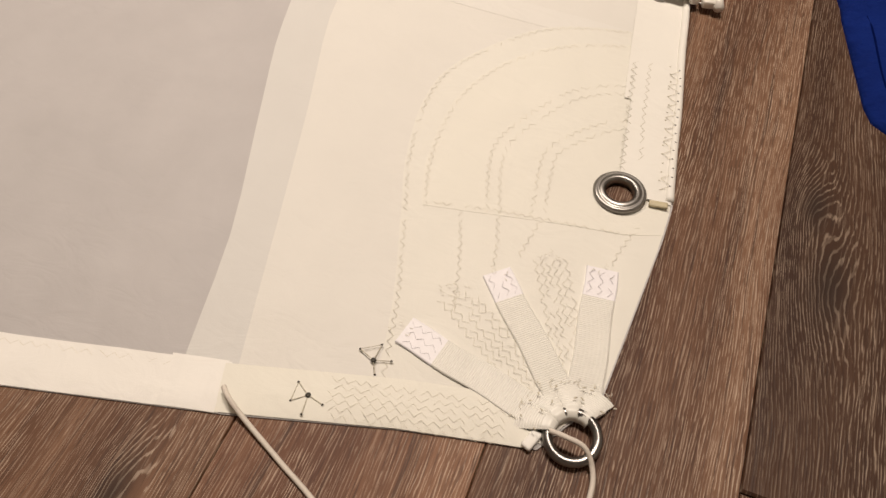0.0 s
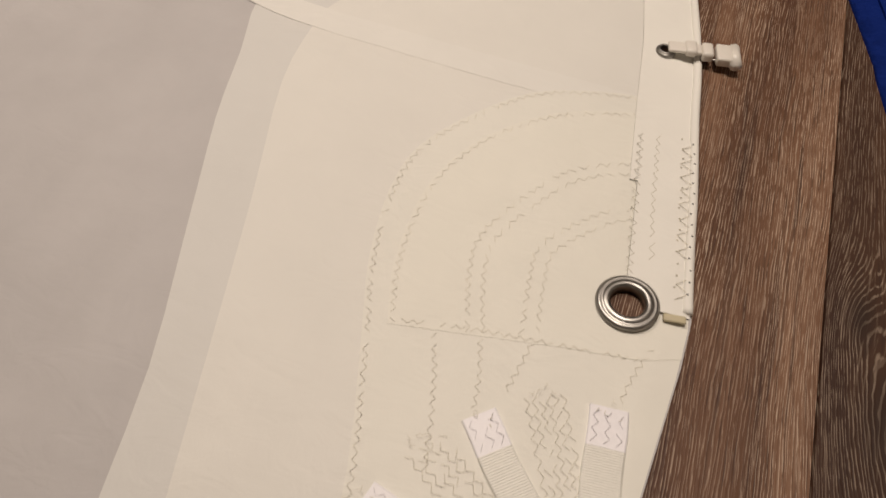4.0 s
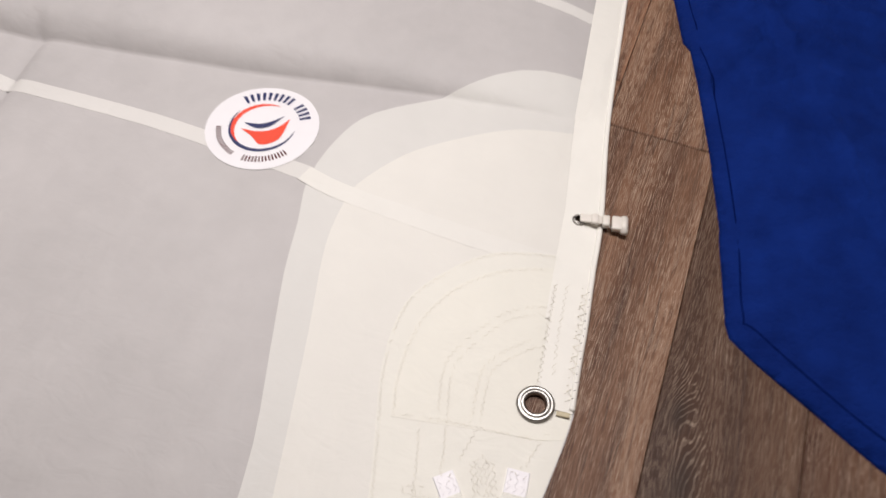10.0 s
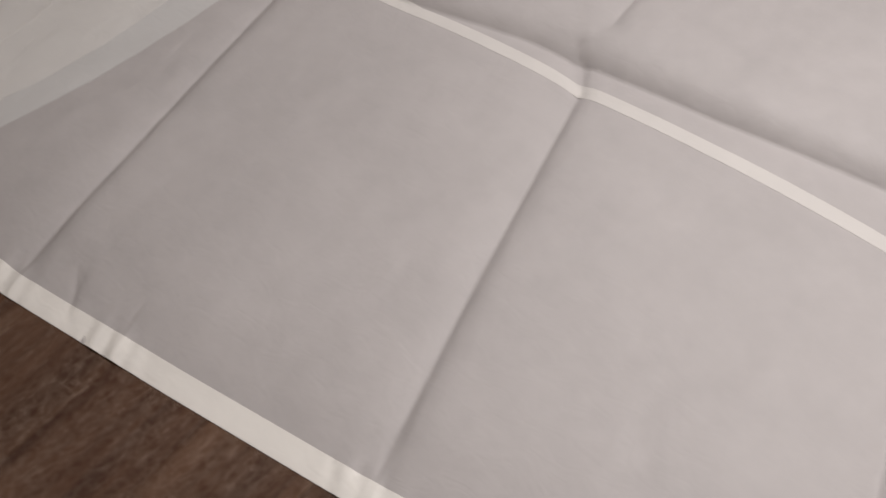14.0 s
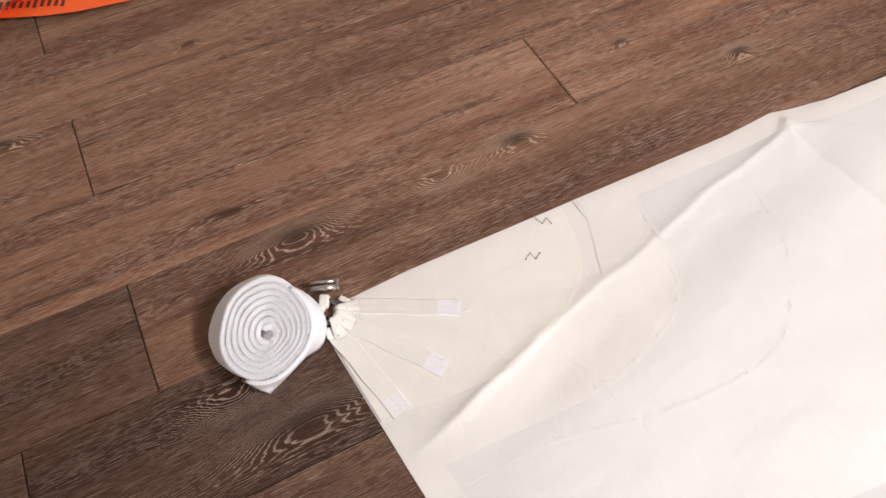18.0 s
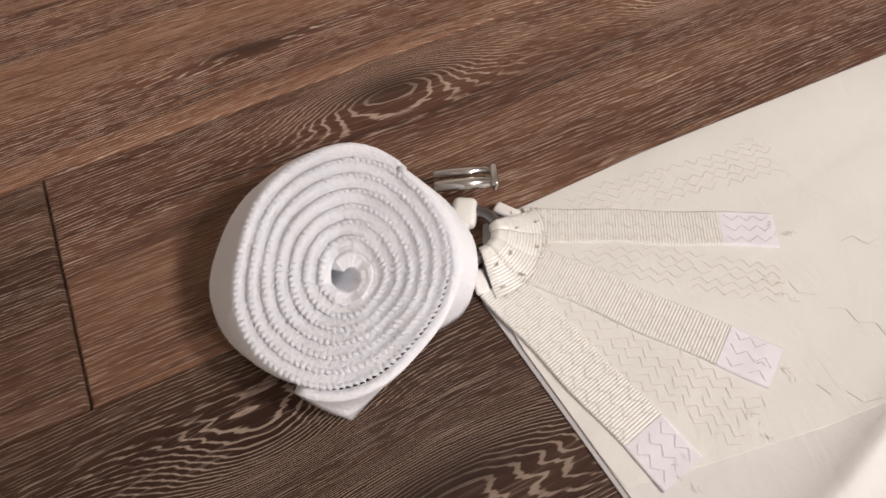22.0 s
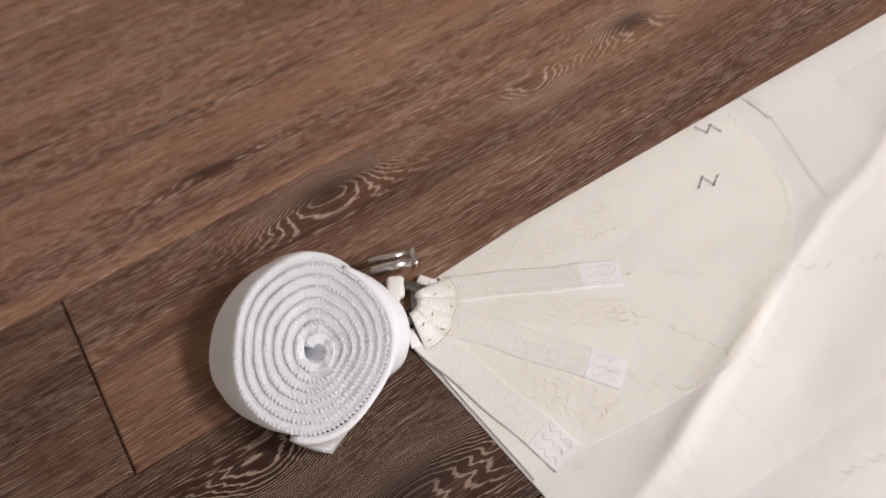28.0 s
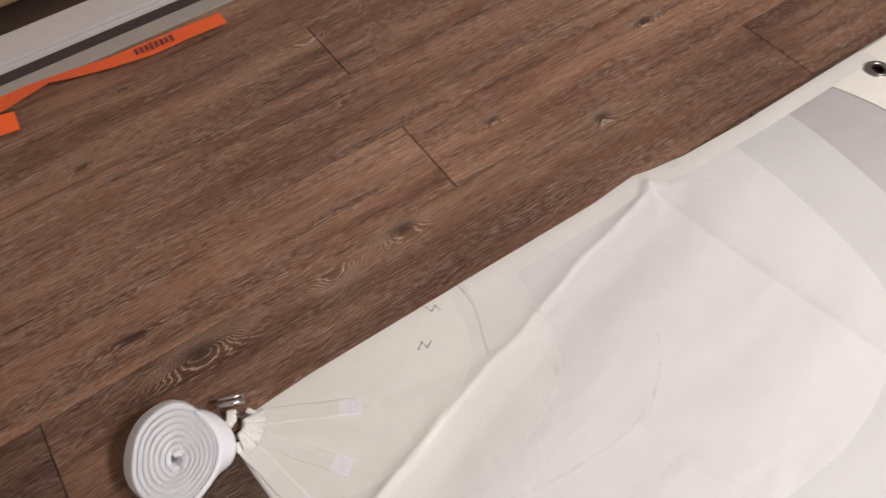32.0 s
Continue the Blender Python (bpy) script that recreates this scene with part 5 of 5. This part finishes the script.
def bag_height(x, y):
    d, _ = away(x, y, bag_ring)
    h = 0.004 + 0.032 * (1 - np.exp(-d / 0.045))
    h = h + 0.003 * np.sin(23 * x + 4 * np.sin(11 * y)) * np.sin(17 * y - 9 * x) * (1 - np.exp(-d / 0.05)) + 0.008 * np.sin(9 * x + 3 * np.sin(5 * y)) * np.sin(7 * y - 2 * x) * (1 - np.exp(-d / 0.1))
    for line, deep, wide in (([(0.062, 0.754), (0.079, 0.826), (0.075, 0.87)], 0.008, 0.010), ([(0.103, 0.659), (0.159, 0.789), (0.174, 0.832)], 0.008, 0.010), ([(0.12, 0.90), (0.19, 0.875), (0.217, 0.822)], 0.007, 0.010),
                             ([(0.217, 0.822), (0.265, 0.842), (0.45, 0.80)], 0.007, 0.012), ([(0.175, 0.343), (0.207, 0.363), (0.23, 0.365)], 0.007, 0.008), ([(0.251, 0.324), (0.275, 0.317)], 0.006, 0.008),
                             ([(0.30, 0.66), (0.36, 0.50), (0.50, 0.30)], 0.006, 0.02), ([(0.10, 0.99), (0.22, 0.93), (0.36, 0.95)], 0.007, 0.012), ([(0.16, 0.70), (0.27, 0.76), (0.40, 0.74)], 0.006, 0.012)):
        e, side = away(x, y, line)
        h = h + 1.8 * deep * np.where(side > 0, np.exp(-e / (wide * 1.5)), -0.6 * np.exp(-e / wide)) * (1 - np.exp(-d / 0.02))
    return np.maximum(h, 0.003)


v, tri = flat_piece([(a, b) for a, b in BAG], 0.014)
z = bag_height(v[:, 0], v[:, 1])
verts = [(a - 0.6, b - 0.6, c) for (a, b), c in zip(v, z)]
faces = [tuple(int(i) for i in t) for t in tri]
seen_edges = {(t[i], t[(i + 1) % 3]) for t in faces for i in range(3)}
low = {}
for a, b in sorted(seen_edges):
    if (b, a) not in seen_edges:
        for q in (a, b):
            if q not in low:
                low[q] = len(verts)
                verts.append((verts[q][0], verts[q][1], 0.0))
        faces.append((b, a, low[a], low[b]))
raw("bag_body", verts, faces, BLUE, bag, "royal blue canvas", smooth=True)
hem = [(x + 0.018, y + 0.010) for x, y in ((-0.055, 1.09), (0.045, 0.80), (0.095, 0.675), (0.182, 0.375), (0.216, 0.212), (0.24, 0.188), (0.43, 0.082), (0.75, -0.04))]
pts = smooth_path([(x, y, 0) for x, y in hem], 8)
hz = bag_height(np.array([p.x for p in pts]), np.array([p.y for p in pts]))
v, f = tube([(p.x - 0.6, p.y - 0.6, float(h) - 0.0004) for p, h in zip(pts, hz)], 0.0012, 5)
raw("hem_seam", v, f, BLUE_THREAD, bag, "dark blue hem seam")
top = smooth_path([(-0.045, 1.120, 0), (-0.026, 1.127, 0), (0.08, 1.155, 0), (0.194, 1.181, 0), (0.60, 1.29, 0), (1.0, 1.36, 0)], 10)
hz = bag_height(np.array([p.x for p in top]), np.array([p.y for p in top]))
v, f = tube([(p.x - 0.6, p.y - 0.6, float(h)) for p, h in zip(top, hz)], 0.0008, 5)
raw("top_stitching", v, f, plain("mid_blue_thread", (0.02, 0.05, 0.24), 0.8), bag, "blue stitching along the mouth")
TAG = plain("pale_grey_webbing", (0.50, 0.47, 0.44), 0.7, 0, 0.1, 200)
part("webbing_tab", block(0.031, 0.25, 0.003, (0, 0, 0), 0.001), TAG, bag, "pale grey webbing tab").matrix_basis = pose(-0.655, 0.545, 0.028, 0, 0, 17)

# ---- orange ribbon ----
ribbon = empty("orange_ribbon", (-3.98, -0.9, 0), "bright orange printed ribbon lying twisted along the threshold", "ribbon")


def ribbon_piece(name, line, z0):
    """Rows of (x, y, half width, turn, rise) make one twisted stretch."""
    verts, faces = [], []
    for i, (x, y, half, turn, rise) in enumerate(line):
        a = Vector(line[max(i - 1, 0)][:2])
        b = Vector(line[min(i + 1, len(line) - 1)][:2])
        t = (b - a).normalized()
        s = Vector((-t.y, t.x, 0)) * math.cos(radians(turn)) + Vector((0, 0, 1)) * math.sin(radians(turn))
        for u in (-1, -0.5, 0, 0.5, 1):
            p = Vector((x, y, z0 + rise)) + s * (half * u)
            verts.append((p.x + 3.98, p.y + 0.9, max(p.z, 0.0012)))
    for i in range(len(line) - 1):
        for k in range(4):
            a = i * 5 + k
            faces.append((a, a + 1, a + 6, a + 5))
    ob = raw(name, verts, faces, ORANGE, ribbon, "", smooth=True)
    return ob


long_piece = ribbon_piece("ribbon_length", [(-3.966, -0.478, 0.027, 8, 0.012), (-3.970, -0.56, 0.029, 10, 0.012), (-3.972, -0.65, 0.030, 8, 0.011), (-3.980, -0.74, 0.027, 14, 0.012), (-3.994, -0.81, 0.024, 16, 0.013), (-4.004, -0.865, 0.024, 24, 0.015),
                                            (-4.003, -0.91, 0.027, 16, 0.014), (-3.998, -0.97, 0.030, 10, 0.012), (-3.992, -1.05, 0.032, 8, 0.010), (-3.992, -1.10, 0.026, 30, 0.018), (-3.994, -1.145, 0.018, 60, 0.026),
                                            (-3.978, -1.18, 0.024, 30, 0.024), (-3.958, -1.23, 0.028, 14, 0.018), (-3.935, -1.31, 0.028, 8, 0.012), (-3.90, -1.42, 0.028, 6, 0.008)], 0.0)
tab_piece = ribbon_piece("ribbon_fold", [(-3.934, -0.955, 0.027, -4, 0.010), (-3.938, -1.00, 0.027, -8, 0.014), (-3.944, -1.05, 0.028, -10, 0.017), (-3.960, -1.11, 0.028, -4, 0.016), (-3.985, -1.17, 0.027, 2, 0.013), (-4.016, -1.235, 0.027, 4, 0.011), (-4.05, -1.31, 0.027, 4, 0.014), (-4.10, -1.42, 0.027, 4, 0.020)], 0.0)
for ob, x0, y0, x1, y1, z, count in ((long_piece, -3.970, -0.60, -3.974, -0.68, 0.0150, 8), (tab_piece, -3.952, -1.075, -4.024, -1.250, 0.0175, 15), (long_piece, -3.972, -1.195, -3.935, -1.31, 0.024, 12)):
    lean_ = math.atan2(y1 - y0, x1 - x0) - math.pi / 2
    for i in range(count):
        k = i / (count - 1)
        x, y = x0 + (x1 - x0) * k, y0 + (y1 - y0) * k
        if ob is long_piece and y < -1:
            z = 0.027 - 0.010 * k
        part("print_bar", block(0.019 if i % 4 else 0.024, 0.0058, 0.0010, (x + 3.98, y + 0.9, z), 0, Matrix.Rotation(lean_, 3, "Z")), INK, ob)


# ---- floor planks ----
floor = empty("floor", (0, 0, 0), "brown limed oak laminate planks with fine dark joints", "floor", kind="structure")
part("underlay", block(6.4, 7.2, 0.01, (-1.3, 0.2, -0.016)), SUB, floor)
LONG, WIDE = 1.545, 0.19


def plank_mesh():
    c = 0.0021
    x0, x1, y0, y1 = 0.0002, WIDE - 0.0002, 0.0007, LONG - 0.0007
    e = 0.0009
    v = [(x0, y0, -c), (x1, y0, -c), (x1, y1, -c), (x0, y1, -c), (x0 + e, y0 + c, 0), (x1 - e, y0 + c, 0), (x1 - e, y1 - c, 0), (x0 + e, y1 - c, 0),
         (x0, y0, -0.009), (x1, y0, -0.009), (x1, y1, -0.009), (x0, y1, -0.009)]
    f = [(4, 5, 6, 7), (0, 1, 5, 4), (1, 2, 6, 5), (2, 3, 7, 6), (3, 0, 4, 7), (8, 9, 1, 0), (9, 10, 2, 1), (10, 11, 3, 2), (11, 8, 0, 3)]
    return mesh_of("plank", v, f, OAK)


PLANK = plank_mesh()
JOINTS = {0: 0.531, -1: -0.258, 17: 0.425, 18: -0.327, 19: -1.128, 20: -0.337, 21: -1.139, 1: -0.9, 2: -0.2}
# per row: plank tone with the room's brighter and shaded areas painted in
LIT_TONES = {-1: 0.56, 0: 1.25, 1: 1.55, 2: 1.12, 16: 0.50, 17: 1.08, 18: 1.68, 19: 1.60, 20: 1.64, 21: 1.42}
rnd = random.Random(21)
for row in range(-10, 22):
    start = JOINTS.get(row, rnd.uniform(-1.4, 0.1))
    while start > -3.2:
        start -= LONG
    while start < 3.6:
        low_y, high_y = max(start, -3.40), min(start + LONG, 3.80)
        # random plank tone times the row's painted light; row 17's south end darker
        shade = rnd.uniform(0.92, 1.08) * (0.74 if row == 17 and start < -1.4 else LIT_TONES.get(row, 0.72 if row > 2 else 0.8))
        start += LONG
        if high_y - low_y < 0.03:
            continue
        ob = new("plank", PLANK)
        ob.parent = floor
        ob.color = (shade, shade, shade, 1)
        ob.location = (0.151 - WIDE * (row + 1), low_y, 0)
        ob.scale = (1, (high_y - low_y) / LONG, 1)
